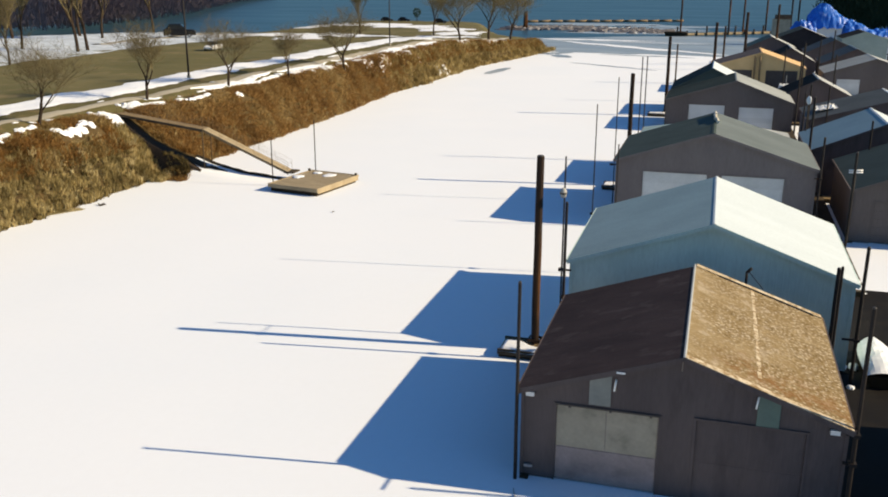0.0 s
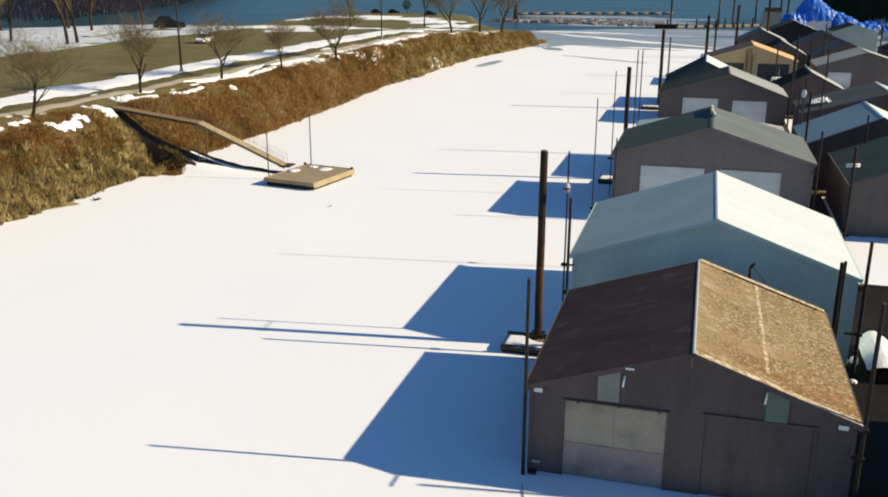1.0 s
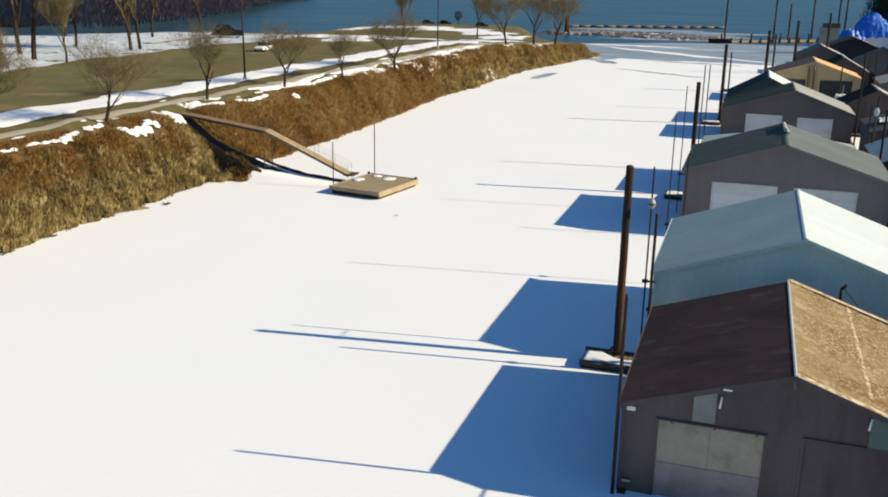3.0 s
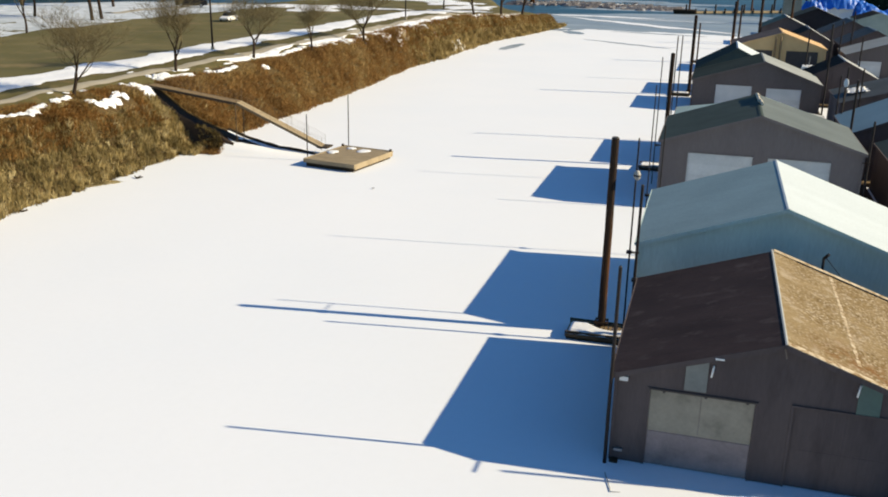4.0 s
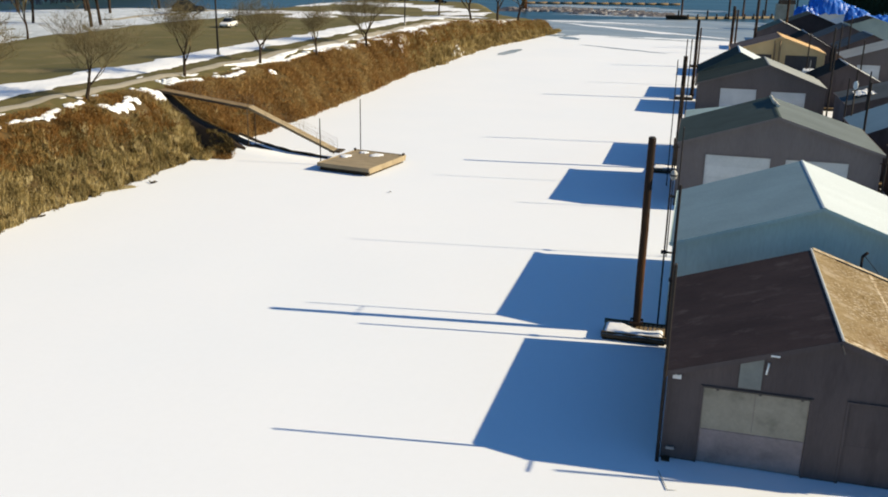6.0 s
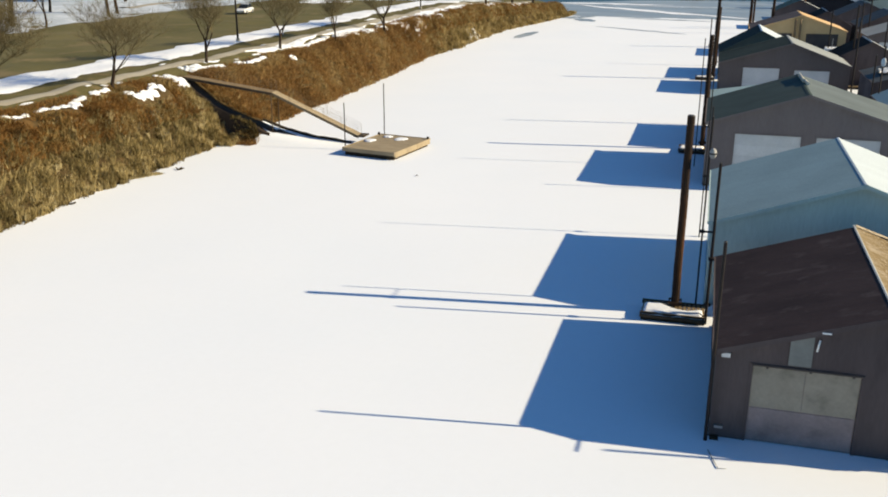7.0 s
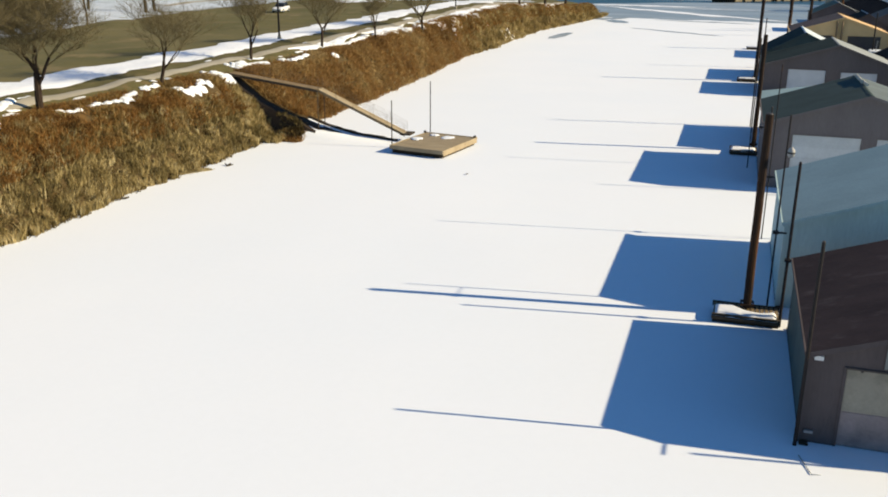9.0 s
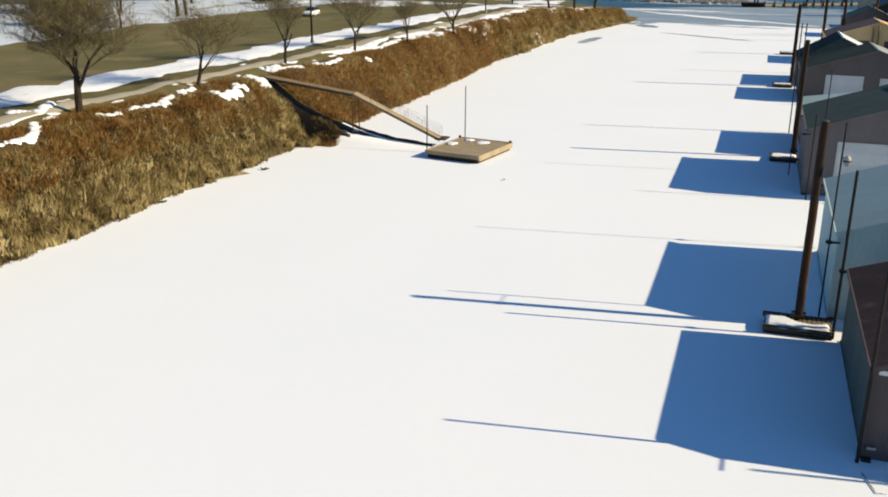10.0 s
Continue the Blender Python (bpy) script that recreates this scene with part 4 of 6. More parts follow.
def boathouse(at, w, l, eave, ridge, label, wall, roof_dim, roof_lit, doors=(), door_mat=None, trim=None, group="row of boathouses", over=0.16, ridge_x=None, side=None, ridge_mat=None, cap=0.16, sheets=0, back_l=0.2):
    """A floating boathouse with its gable to the channel's near end. doors: (x0, x1, height)."""
    house = thing("boathouse", at, label, "boathouse", group)
    rx = ridge_x or w / 2
    th, trim, side = 0.14, trim or wall, side or wall
    slope_l, slope_r = (ridge - eave) / rx, (ridge - eave) / (w - rx)
    # front wall, cut out round its doors
    line = [(0, -0.1)]
    for a, b, h in doors:
        line += [(a, -0.1), (a, h), (b, h), (b, -0.1)]
    line += [(w, -0.1), (w, eave), (rx, ridge), (0, eave)]
    bm = bmesh.new()
    plate(bm, line, 0, th)
    part("front_wall", bm, wall, house)
    bm = bmesh.new()
    plate(bm, [(0, -0.1), (w, -0.1), (w, eave), (rx, ridge), (0, eave)], l - th, l)
    part("back_wall", bm, wall, house)
    for x, out in ((0, -1), (w, 1)):
        block("side_wall", (min(x, x - out * th), max(x, x - out * th), th, l - th, -0.1, eave - 0.02), side, house)
    # roof slopes, darker colour away from the sun; the nearer ones of lapped sheets
    for x0, z0, mat in ((-over, eave - slope_l * over, roof_dim), (w + over, eave - slope_r * over, roof_lit)):
        lo, hi = Vector((x0, 0, z0 + 0.04)), Vector((rx, 0, ridge + 0.04))
        end = l + (back_l if x0 < 0 else 0.2)
        d = Vector((0, 0, -0.06))
        bm = bmesh.new()
        hexa(bm, [(p.x, y, p.z) for p, y in ((lo + d, -0.25), (hi + d, -0.25), (hi + d, end), (lo + d, end))], [(p.x, y, p.z) for p, y in ((lo, -0.25), (hi, -0.25), (hi, end), (lo, end))])
        slope = part("roof_slope", bm, mat, house)
        rows = sheets if x0 > 0 else min(sheets, 1)
        if sheets:
            n = round((end + 0.25) / 0.92)
            wide = (end + 0.25) / n
            for k in range(rows):
                a, b = lo.lerp(hi, k / rows), lo.lerp(hi, 0.51 if k + 1 < rows else 1.0)
                u0, u1 = Vector((0, 0, 0.004 + 0.005 * k)), Vector((0, 0, 0.008 + 0.005 * k))
                bm = bmesh.new()
                hexa(bm, [(p.x, y, p.z) for p, y in ((a + u0, 0.0), (b + u0, 0.0), (b + u0, wide - 0.006), (a + u0, wide - 0.006))], [(p.x, y, p.z) for p, y in ((a + u1, 0.002), (b + u1, 0.002), (b + u1, wide - 0.008), (a + u1, wide - 0.008))])
                first = part("roof_sheet", bm, mat, slope)
                first.location.y = -0.25
                for i in range(1, n):
                    o = first.copy()
                    scene.collection.objects.link(o)
                    o.location.y = -0.25 + i * wide
        bm = bmesh.new()
        plate(bm, [(x0, z0 - 0.16), (rx, ridge - 0.16), (rx, ridge + 0.04), (x0, z0 + 0.04)], -0.29, -0.253)
        part("barge_board", bm, trim, house)
        o = 0.06 if x0 > rx else -0.06
        block("gutter", (min(x0, x0 + o), max(x0, x0 + o), -0.25, end, z0 - 0.10, z0 + 0.045), trim, house)
    bm = bmesh.new()
    zr = ridge + 0.056
    plate(bm, [(rx - cap, zr - slope_l * cap), (rx, zr), (rx + cap, zr - slope_r * cap), (rx + cap, zr - slope_r * cap + 0.012), (rx, zr + 0.012), (rx - cap, zr - slope_l * cap + 0.012)], -0.3, l + 0.24)
    part("ridge_cap", bm, ridge_mat or roof_lit, house)
    # corner trims and the timber float under the walls
    for x in (0, w):
        block("corner_trim", (x - 0.06, x + 0.06, -0.05, 0.0, 0, eave - 0.05), trim, house)
    bm = bmesh.new()
    u = [(-0.01, -0.3), (0.3, -0.3), (0.3, l - 0.4), (w - 0.3, l - 0.4), (w - 0.3, -0.3), (w + 0.22, -0.3), (w + 0.22, l + 0.2), (-0.01, l + 0.2)]
    hexa(bm, [(x, y, -0.3) for x, y in u], [(x, y, 0.07) for x, y in u])
    part("float", bm, TIMBER_DARK, house)
    for a, b, h in doors:
        door = block("door", (a + 0.02, b - 0.02, 0.06, 0.10, 0.02, h - 0.02), door_mat or DOOR_WHITE, house)
        n = 5
        for k in range(n):
            z0, z1 = 0.06 + (h - 0.1) * k / n, 0.06 + (h - 0.1) * (k + 1) / n - 0.035
            block("panel", (a + 0.06, b - 0.06, 0.045, 0.06, z0, z1), door_mat or DOOR_WHITE, door)
        bm = bmesh.new()
        plate(bm, [(a - 0.07, 0), (a + 0.02, 0), (a + 0.02, h - 0.02), (b - 0.02, h - 0.02), (b - 0.02, 0), (b + 0.07, 0), (b + 0.07, h + 0.08), (a - 0.07, h + 0.08)], -0.03, 0.05)
        part("door_frame", bm, wall, house)
    return house


# the nearest: taupe siding, sunlit slope of rust, shaded slope coloured dark brown
H1 = boathouse((0, 0, 0), 10.85, 10.4, 3.58, 5.44, "weathered taupe boathouse, rusty tan sunlit slope and dark brown shaded one", WALL_TAUPE, ROOF_BROWN, ROOF_RUST, doors=[(1.2, 4.84, 3.04), (6.05, 9.65, 3.12)], door_mat=DOOR_GREY, trim=WALL_TAUPE, side=WALL_GREEN, ridge_mat=ROOF_PALE, cap=0.05, sheets=2, ridge_x=5.52, back_l=-0.03)
for ob in [o for o in H1.children if o.name.startswith("door") and not o.name.startswith("door_frame")]:
    for p in list(ob.children):
        bpy.data.objects.remove(p)
d1, d2 = [o for o in H1.children if o.name.split(".")[0] == "door"]
tagged(d1, "closed door, cream translucent lights over a grey leaf"), tagged(d2, "closed taupe sheet-metal door")
d2.data.materials[0] = WALL_TAUPE
for a, b, z0, z1, m in ((1.24, 4.80, 0.06, 1.36, DOOR_GREY), (1.24, 2.995, 1.40, 3.0, DOOR_CREAM), (3.015, 4.80, 1.40, 3.0, DOOR_CREAM)):
    block("panel", (a, b, 0.04, 0.06, z0, z1), m, d1)
for a, b, z0, z1 in ((6.10, 7.82, 0.06, 1.5), (7.88, 9.6, 0.06, 1.5), (6.10, 7.82, 1.55, 3.06), (7.88, 9.6, 1.55, 3.06)):
    block("panel", (a, b, 0.052, 0.06, z0, z1), WALL_TAUPE, d2)
block("rail", (1.18, 4.88, -0.07, -0.035, 3.06, 3.10), TRIM_DARK, H1, "dark door track")
for x in (1.66, 3.1, 4.5):
    block("hanger", (x, x + 0.09, -0.06, -0.02, 2.98, 3.06), TRIM_DARK, H1)
block("rail", (6.0, 9.7, -0.07, -0.035, 3.16, 3.20), WALL_TAUPE, H1, "dark door track")
for a, b, mat, z1a, z1b, lab in ((2.37, 3.13, PANEL_GREY, 4.27, 4.53, "grey translucent gable panel"), (8.0, 8.73, PANEL_GREEN, 4.5, 4.25, "green translucent gable panel")):
    bm = bmesh.new()
    hexa(bm, [(a, -0.05, 3.2), (b, -0.05, 3.2), (b, -0.05, z1b), (a, -0.05, z1a)], [(a, -0.025, 3.2), (b, -0.025, 3.2), (b, -0.025, z1b), (a, -0.025, z1a)])
    part("window_panel", bm, mat, H1, lab)
block("roof_vent", (3.3, 3.6, -0.32, -0.26, 4.62, 4.68), TRIM_WHITE, H1, "small white clip under the eave")
for x in (3.24, 7.95):
    bm = bmesh.new()
    tube(bm, (x, -0.12, 3.86), (x + 0.05, -0.12, 4.3), 0.035, sides=8)
    part("tube_lamp", bm, TRIM_WHITE, H1, "white tubular lamp")
for x in (0.12, 10.32):
    bm = bmesh.new()
    box(bm, x, x + 0.3, -0.16, -0.03, 3.28, 3.44)
    part("bracket", bm, TRIM_WHITE, H1, "white bracket that holds the mooring pole")
    bm = bmesh.new()
    box(bm, x, x + 0.3, -0.14, -0.03, 0.42, 0.52)
    part("bracket", bm, GALV, H1)
bm = bmesh.new()
lap = random.Random(12)
y = 0.7
while y < 10.1:
    run, wide = lap.uniform(0.25, 0.9), lap.uniform(0.045, 0.085)
    hexa(bm, [(8.02 + dx, y + dy, 4.624 - 0.35 * dx) for dx, dy in ((-wide, 0), (wide, 0), (wide, run), (-wide, run))], [(8.02 + dx, y + dy, 4.628 - 0.35 * dx) for dx, dy in ((-wide, 0), (wide, 0), (wide, run), (-wide, run))])
    y += run + lap.uniform(0.01, 0.14)
part("lap_strip", bm, LAP, H1, "bleached lap where two rows of sheets meet")
bm = bmesh.new()
hexa(bm, [(5.6, 10.36, 5.475), (10.95, 10.36, 3.61), (10.95, 10.66, 3.61), (5.6, 10.66, 5.475)], [(5.6, 10.36, 5.50), (10.95, 10.36, 3.635), (10.95, 10.66, 3.66), (5.6, 10.66, 5.525)])
part("flashing", bm, LAP, H1, "pale loose flashing along the roof's far edge")
# dark strip laid in for the shadow gap under the far flashing
bm = bmesh.new()
hexa(bm, [(6.6, 10.27, 5.10), (10.6, 10.27, 3.71), (10.6, 10.35, 3.71), (6.6, 10.35, 5.10)], [(6.6, 10.27, 5.17), (10.6, 10.27, 3.78), (10.6, 10.35, 3.78), (6.6, 10.35, 5.17)])
part("edge_batten", bm, TRIM_DARK, H1, "dark strip that draws the shadow gap under the loose flashing")
bm = bmesh.new()
hexa(bm, [(5.56, -0.32, 5.475), (11.0, -0.32, 3.575), (11.0, -0.02, 3.575), (5.56, -0.02, 5.475)], [(5.56, -0.32, 5.50), (11.0, -0.32, 3.60), (11.0, -0.02, 3.60), (5.56, -0.02, 5.50)])
part("flashing", bm, LAP, H1, "bleached strip along the gable's edge")
bm = bmesh.new()
box(bm, 5.455, 5.495, -1.15, 0.1, 5.29, 5.35)
part("ridge_beam", bm, TRIM_DARK, H1, "dark hoist beam that juts from the gable")

boathouse((-0.42, 13.4, 0), 13.0, 10.8, 4.43, 6.72, "teal boathouse, blue-grey shaded and white sunlit roof slopes", WALL_TEAL, ROOF_BLUE, ROOF_WHITE, doors=[(1.3, 5.7, 2.5), (7.2, 11.6, 2.5)], door_mat=WALL_TEAL, ridge_mat=ROOF_WHITE, cap=0.09, sheets=1, ridge_x=6.64)
bm = bmesh.new()
tube(bm, (7.75, 11.0, 1.0), (7.75, 11.0, 5.25), 0.06, sides=8), tube(bm, (7.75, 11.0, 5.2), (7.95, 11.0, 5.42), 0.07, sides=8), tube(bm, (7.78, 11.0, 5.3), (8.5, 11.0, 4.5), 0.02, sides=6), tube(bm, (7.75, 11.0, 1.2), (7.75, 10.4, 1.2), 0.05, sides=6)
part("vent_pipe", bm, STEEL, H1, "dark bent vent pipe with a guy wire")

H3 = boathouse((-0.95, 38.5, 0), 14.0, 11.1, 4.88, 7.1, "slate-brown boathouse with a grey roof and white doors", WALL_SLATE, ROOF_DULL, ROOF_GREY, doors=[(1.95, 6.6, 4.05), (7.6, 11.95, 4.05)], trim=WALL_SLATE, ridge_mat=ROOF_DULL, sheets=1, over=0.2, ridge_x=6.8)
bm = bmesh.new()
for x, y0, y1, r in ((6.86, 6.2, 8.6, 0.15), (7.02, 4.8, 6.6, 0.13), (6.84, 8.4, 10.0, 0.16)):
    tube(bm, (x, y0, 7.12 + r), (x - 0.05, y1, 7.13 + r), r, r * 0.8, 10)
part("ridge_vent", bm, ROPE, H3, "pale rolled covers lying on the ridge")

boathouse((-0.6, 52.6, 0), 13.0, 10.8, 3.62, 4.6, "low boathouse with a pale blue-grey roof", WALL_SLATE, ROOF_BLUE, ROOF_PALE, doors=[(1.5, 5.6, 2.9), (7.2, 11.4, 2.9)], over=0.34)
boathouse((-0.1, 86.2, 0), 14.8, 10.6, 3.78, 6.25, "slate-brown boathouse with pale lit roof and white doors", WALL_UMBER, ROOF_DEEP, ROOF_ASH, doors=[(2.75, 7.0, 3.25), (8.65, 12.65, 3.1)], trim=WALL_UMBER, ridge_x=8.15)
boathouse((-0.1, 100.4, 0), 11.2, 11.0, 3.6, 6.45, "boathouse, dark green shaded and white sunlit roof slopes", WALL_GREEN, ROOF_DEEP, ROOF_WHITE, doors=[(1.2, 4.8, 2.9), (6.2, 9.8, 2.9)], ridge_x=5.2)
# dark door panels stand in for the shade inside the open wells
TANH = boathouse((4.7, 129, 0), 14.5, 11.4, 4.4, 6.75, "tan boathouse, dark panels for the shade in its two boat wells", WALL_TAN, WALL_TAUPE, TRIM_ORANGE, doors=[(1.6, 6.4, 3.9), (8.5, 13.4, 3.9)], door_mat=TRIM_DARK, trim=TRIM_ORANGE, ridge_x=7.7)
for x in (6.7, 7.5):
    rod("post", (x, -0.4, 0), (x, -0.4, 6.2), 0.16, TIMBER, TANH)

# houses farther along and in the second row, beyond the walkway
row2 = "second row of boathouses"
# this first one stands out of view, added to shade the gap
boathouse((16.6, -7, 0), 12.5, 15.2, 3.9, 6.2, "unseen dark boathouse added to shade the gap, with grey-green roof", WALL_DARK, ROOF_GREEN, ROOF_GREY, group=row2)
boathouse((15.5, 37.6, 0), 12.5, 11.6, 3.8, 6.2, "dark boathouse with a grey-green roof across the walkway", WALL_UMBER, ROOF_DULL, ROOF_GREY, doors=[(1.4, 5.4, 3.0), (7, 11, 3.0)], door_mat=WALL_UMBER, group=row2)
boathouse((13.7, 51.8, 0), 11.6, 9.8, 4.0, 6.5, "dark boathouse with a blue-grey shaded roof slope", WALL_TAUPE, ROOF_BLUE, ROOF_WHITE, doors=[(1.4, 5.0, 3.0), (6.6, 10.2, 3.0)], door_mat=WALL_TAUPE, group=row2)
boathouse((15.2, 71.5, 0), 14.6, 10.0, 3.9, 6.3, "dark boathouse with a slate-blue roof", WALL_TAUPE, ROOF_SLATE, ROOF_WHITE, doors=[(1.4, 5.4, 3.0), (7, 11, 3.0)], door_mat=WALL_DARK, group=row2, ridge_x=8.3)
boathouse((13.9, 96, 0), 8.6, 8.0, 3.6, 5.8, "small dark boathouse with a pale sunlit roof slope", WALL_TAUPE, ROOF_DARK, ROOF_PALE, group=row2)
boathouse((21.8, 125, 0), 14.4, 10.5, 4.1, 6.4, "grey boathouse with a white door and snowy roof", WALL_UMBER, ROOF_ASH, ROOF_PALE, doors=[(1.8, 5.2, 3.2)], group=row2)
boathouse((33.5, 100, 0), 12.0, 10.5, 4.2, 6.9, "boathouse, blue-grey shaded and white sunlit roof slopes", WALL_DARK, ROOF_BLUE, ROOF_WHITE, group=row2)
boathouse((30.5, 66, 0), 12.0, 10.5, 4.2, 6.9, "boathouse, blue-grey shaded and white sunlit roof slopes", WALL_DARK, ROOF_BLUE, ROOF_WHITE, group=row2)
boathouse((14.0, 150, 0), 8.5, 10.0, 3.8, 6.2, "dark boathouse with a pale sunlit roof edge behind the tan one", WALL_TAUPE, ROOF_DARK, ROOF_PALE, group=row2)
boathouse((23.5, 148, 0), 11.0, 11.0, 3.8, 6.4, "dark boathouse with a pale sunlit roof slope on the right", WALL_TAUPE, ROOF_SLATE, ROOF_PALE, group=row2)
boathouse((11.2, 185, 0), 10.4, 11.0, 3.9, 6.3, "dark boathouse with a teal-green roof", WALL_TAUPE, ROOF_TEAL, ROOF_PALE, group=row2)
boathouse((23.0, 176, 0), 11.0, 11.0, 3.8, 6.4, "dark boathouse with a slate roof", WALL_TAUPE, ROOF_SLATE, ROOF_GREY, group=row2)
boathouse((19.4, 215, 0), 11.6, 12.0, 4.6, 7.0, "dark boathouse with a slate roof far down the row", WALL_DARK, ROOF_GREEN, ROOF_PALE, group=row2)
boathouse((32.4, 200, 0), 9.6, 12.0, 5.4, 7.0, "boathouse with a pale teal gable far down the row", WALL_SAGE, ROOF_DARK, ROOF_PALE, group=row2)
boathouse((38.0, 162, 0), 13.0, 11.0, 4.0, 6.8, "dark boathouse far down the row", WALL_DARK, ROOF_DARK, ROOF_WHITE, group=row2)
boathouse((37.0, 130, 0), 13.0, 11.0, 4.2, 7.0, "dark boathouse far down the row with a white sunlit slope", WALL_DARK, ROOF_DARK, ROOF_WHITE, group=row2)
antenna = thing("antenna", (15.45, 37.35, 0), "white T-shaped antenna on a dark mast", "antenna")
rod("mast", (0, 0, 0), (0, 0, 5.1), 0.05, STEEL, antenna)
for z in (5.0, 5.15):
    rod("crossbar", (-0.45, 0, z), (0.45, 0, z + 0.05), 0.05, TRIM_WHITE, antenna)


# ---- piles, floats, walkways ----
def pile(at, top, r, label, material=PILE, group="mooring piles", kind="mooring_pile", hoop=True):
    p = thing(kind, at, label, "pile", group)
    n, sides, verts, faces = 7, 12, [], []
    for i in range(n + 1):
        k, z = i / n, -0.4 + (top + 0.4) * i / n
        ox, oy, q = 0.05 * r * math.sin(i * 2.1), 0.05 * r * math.cos(i * 1.3), r * (1.06 - 0.12 * k)
        verts += [(ox + q * math.cos(s * math.tau / sides), oy + q * math.sin(s * math.tau / sides), z) for s in range(sides)]
    for i in range(n):
        faces += [(i * sides + s, i * sides + (s + 1) % sides, (i + 1) * sides + (s + 1) % sides, (i + 1) * sides + s) for s in range(sides)]
    faces.append(tuple(n * sides + s for s in range(sides)))
    raw("shaft", verts, faces, material, p)
    bm = bmesh.new()
    tube(bm, (0, 0, top), (0, 0, top + 0.06), r * 0.93, r * 0.7, 12)
    part("cap", bm, TRIM_DARK, p)
    if hoop:
        bm = bmesh.new()
        for s in (-1, 1):
            box(bm, -r * 1.6, r * 1.6, s * r * 1.5 - 0.03, s * r * 1.5 + 0.03, 0.55, 0.65)
            box(bm, s * r * 1.5 - 0.03, s * r * 1.5 + 0.03, -r * 1.6, r * 1.6, 0.552, 0.648)
        part("pile_hoop", bm, PILE, p)
    return p


thick = "tall tarred timber mooring pile standing in the ice"
slim = "slim dark steel mooring pole beside a boathouse"
for x, y, top, r in ((-1.82, 11.8, 9.75, 0.19), (-1.28, 51.5, 9.95, 0.19), (-0.75, 98.6, 10.6, 0.22), (4.9, 143, 10.8, 0.26), (11.0, 185, 11.4, 0.3), (-0.4, 114.5, 8.6, 0.12), (17.6, 190, 13, 0.26), (6.5, 172, 9, 0.2)):
    pile((x, y, 0), top, r, thick)
channel_poles = ((-0.15, -0.38, 7.6, 0.066), (11.1, -0.1, 7.75, 0.075), (-0.34, 10.75, 7.85, 0.07), (-0.83, 13.1, 9.53, 0.042), (-0.92, 24.9, 10.55, 0.034), (-1.75, 44.6, 10.25, 0.04), (-1.45, 63.4, 10.5, 0.055), (-1.02, 63.8, 10.5, 0.055))
walkway_poles = ((12.7, 11.9, 6.5, 0.08), (11.62, 11.9, 5.45, 0.09), (11.82, 12.3, 5.4, 0.07), (13.9, 27, 8.1, 0.08), (13.3, 38.0, 7.2, 0.08), (13.55, 50.2, 8.6, 0.1), (14.3, 62.5, 8.4, 0.08), (15.0, 85, 9.0, 0.1), (16.2, 97, 10.2, 0.12), (14.2, 66, 7.2, 0.07), (17.9, 49, 7.0, 0.08), (16.8, 70.5, 7.5, 0.08), (20.5, 101, 8.5, 0.1), (20.8, 126, 9, 0.11), (33.6, 100, 9, 0.11), (-0.7, 36.8, 6.2, 0.05), (14.9, 112, 8.5, 0.1), (25, 147, 9.5, 0.12), (33, 140, 9.5, 0.12))
for x, y, top, r in channel_poles + walkway_poles:
    pile((x, y, 0), top, r, slim, STEEL, "slim mooring poles", "mooring_pole", False)


# a weathered ball that hangs on one of the slim poles
ball = thing("mooring_ball", (-0.70, 11.9, 8.05), "weathered white ball with a dark band on a mooring pole", "buoy")
bm = bmesh.new()
bmesh.ops.create_uvsphere(bm, u_segments=16, v_segments=10, radius=0.2, matrix=Matrix.Diagonal((0.85, 0.85, 1.25, 1)))
part("ball", bm, DOOR_PALE, ball)
bm = bmesh.new()
tube(bm, (0, 0, -0.04), (0, 0, 0.04), 0.18, sides=14)
part("band", bm, TRIM_DARK, ball)
rod("arm", (0, 0, 0), (-0.12, 1.16, -0.05), 0.02, STEEL, ball, sides=6)


# clamps that hold the slim poles to the houses
for x, y, z, w in ((-0.86, 13.1, 3.9, 0.5), (-0.34, 10.75, 3.3, 0.4), (-1.3, 38.1, 4.5, 0.4), (-1.28, 51.5, 4.3, 0.5), (-0.92, 24.9, 3.9, 0.5), (11.1, -0.1, 3.35, -0.3), (11.1, -0.1, 2.3, -0.3), (12.7, 11.9, 2.2, -0.6), (13.3, 38.0, 4.3, -0.4)):
    bm = bmesh.new()
    box(bm, -0.13, 0.13, -0.13, 0.13, -0.06, 0.06), box(bm, min(0, w), max(0, w), -0.04, 0.04, -0.04, 0.04)
    clamp = part("pole_clamp", bm, STEEL)
    clamp.location = (x, y, z)
    tagged(clamp, "dark steel clamp that ties a pole to a boathouse", "clamp", "pole clamps")


def float_dock(at, w, l, label):
    d = thing("float_dock", at, label, "dock", "small floats beside the boathouses")
    block("hull", (0, w, 0, l, -0.2, 0.34), TIMBER_DARK, d)
    n = int(w / 0.2)
    deck = bmesh.new()
    box(deck, 0.02, 0.18, -0.04, l + 0.04, 0.34, 0.40)
    first = part("plank", deck, TIMBER, d)
    for i in range(1, n):
        o = first.copy()
        scene.collection.objects.link(o)
        o.location.x = i * w / n
    for y in (-0.1, l):
        block("beam", (-0.05, w + 0.05, y, y + 0.1, 0.16, 0.44), TIMBER_WORN, d)
    return d


def snow_cap(x0, x1, y0, y1, z, seed, h=0.12):
    tagged(blob("snow_cap", ring((x0 + x1) / 2, (y0 + y1) / 2, (x1 - x0) / 2, (y1 - y0) / 2, 0.35, 36, seed), lambda x, y: z, SNOW_OLD, 0.0, h), "rounded cap of snow on a float", "snow", "snow caps on floats", "structure")


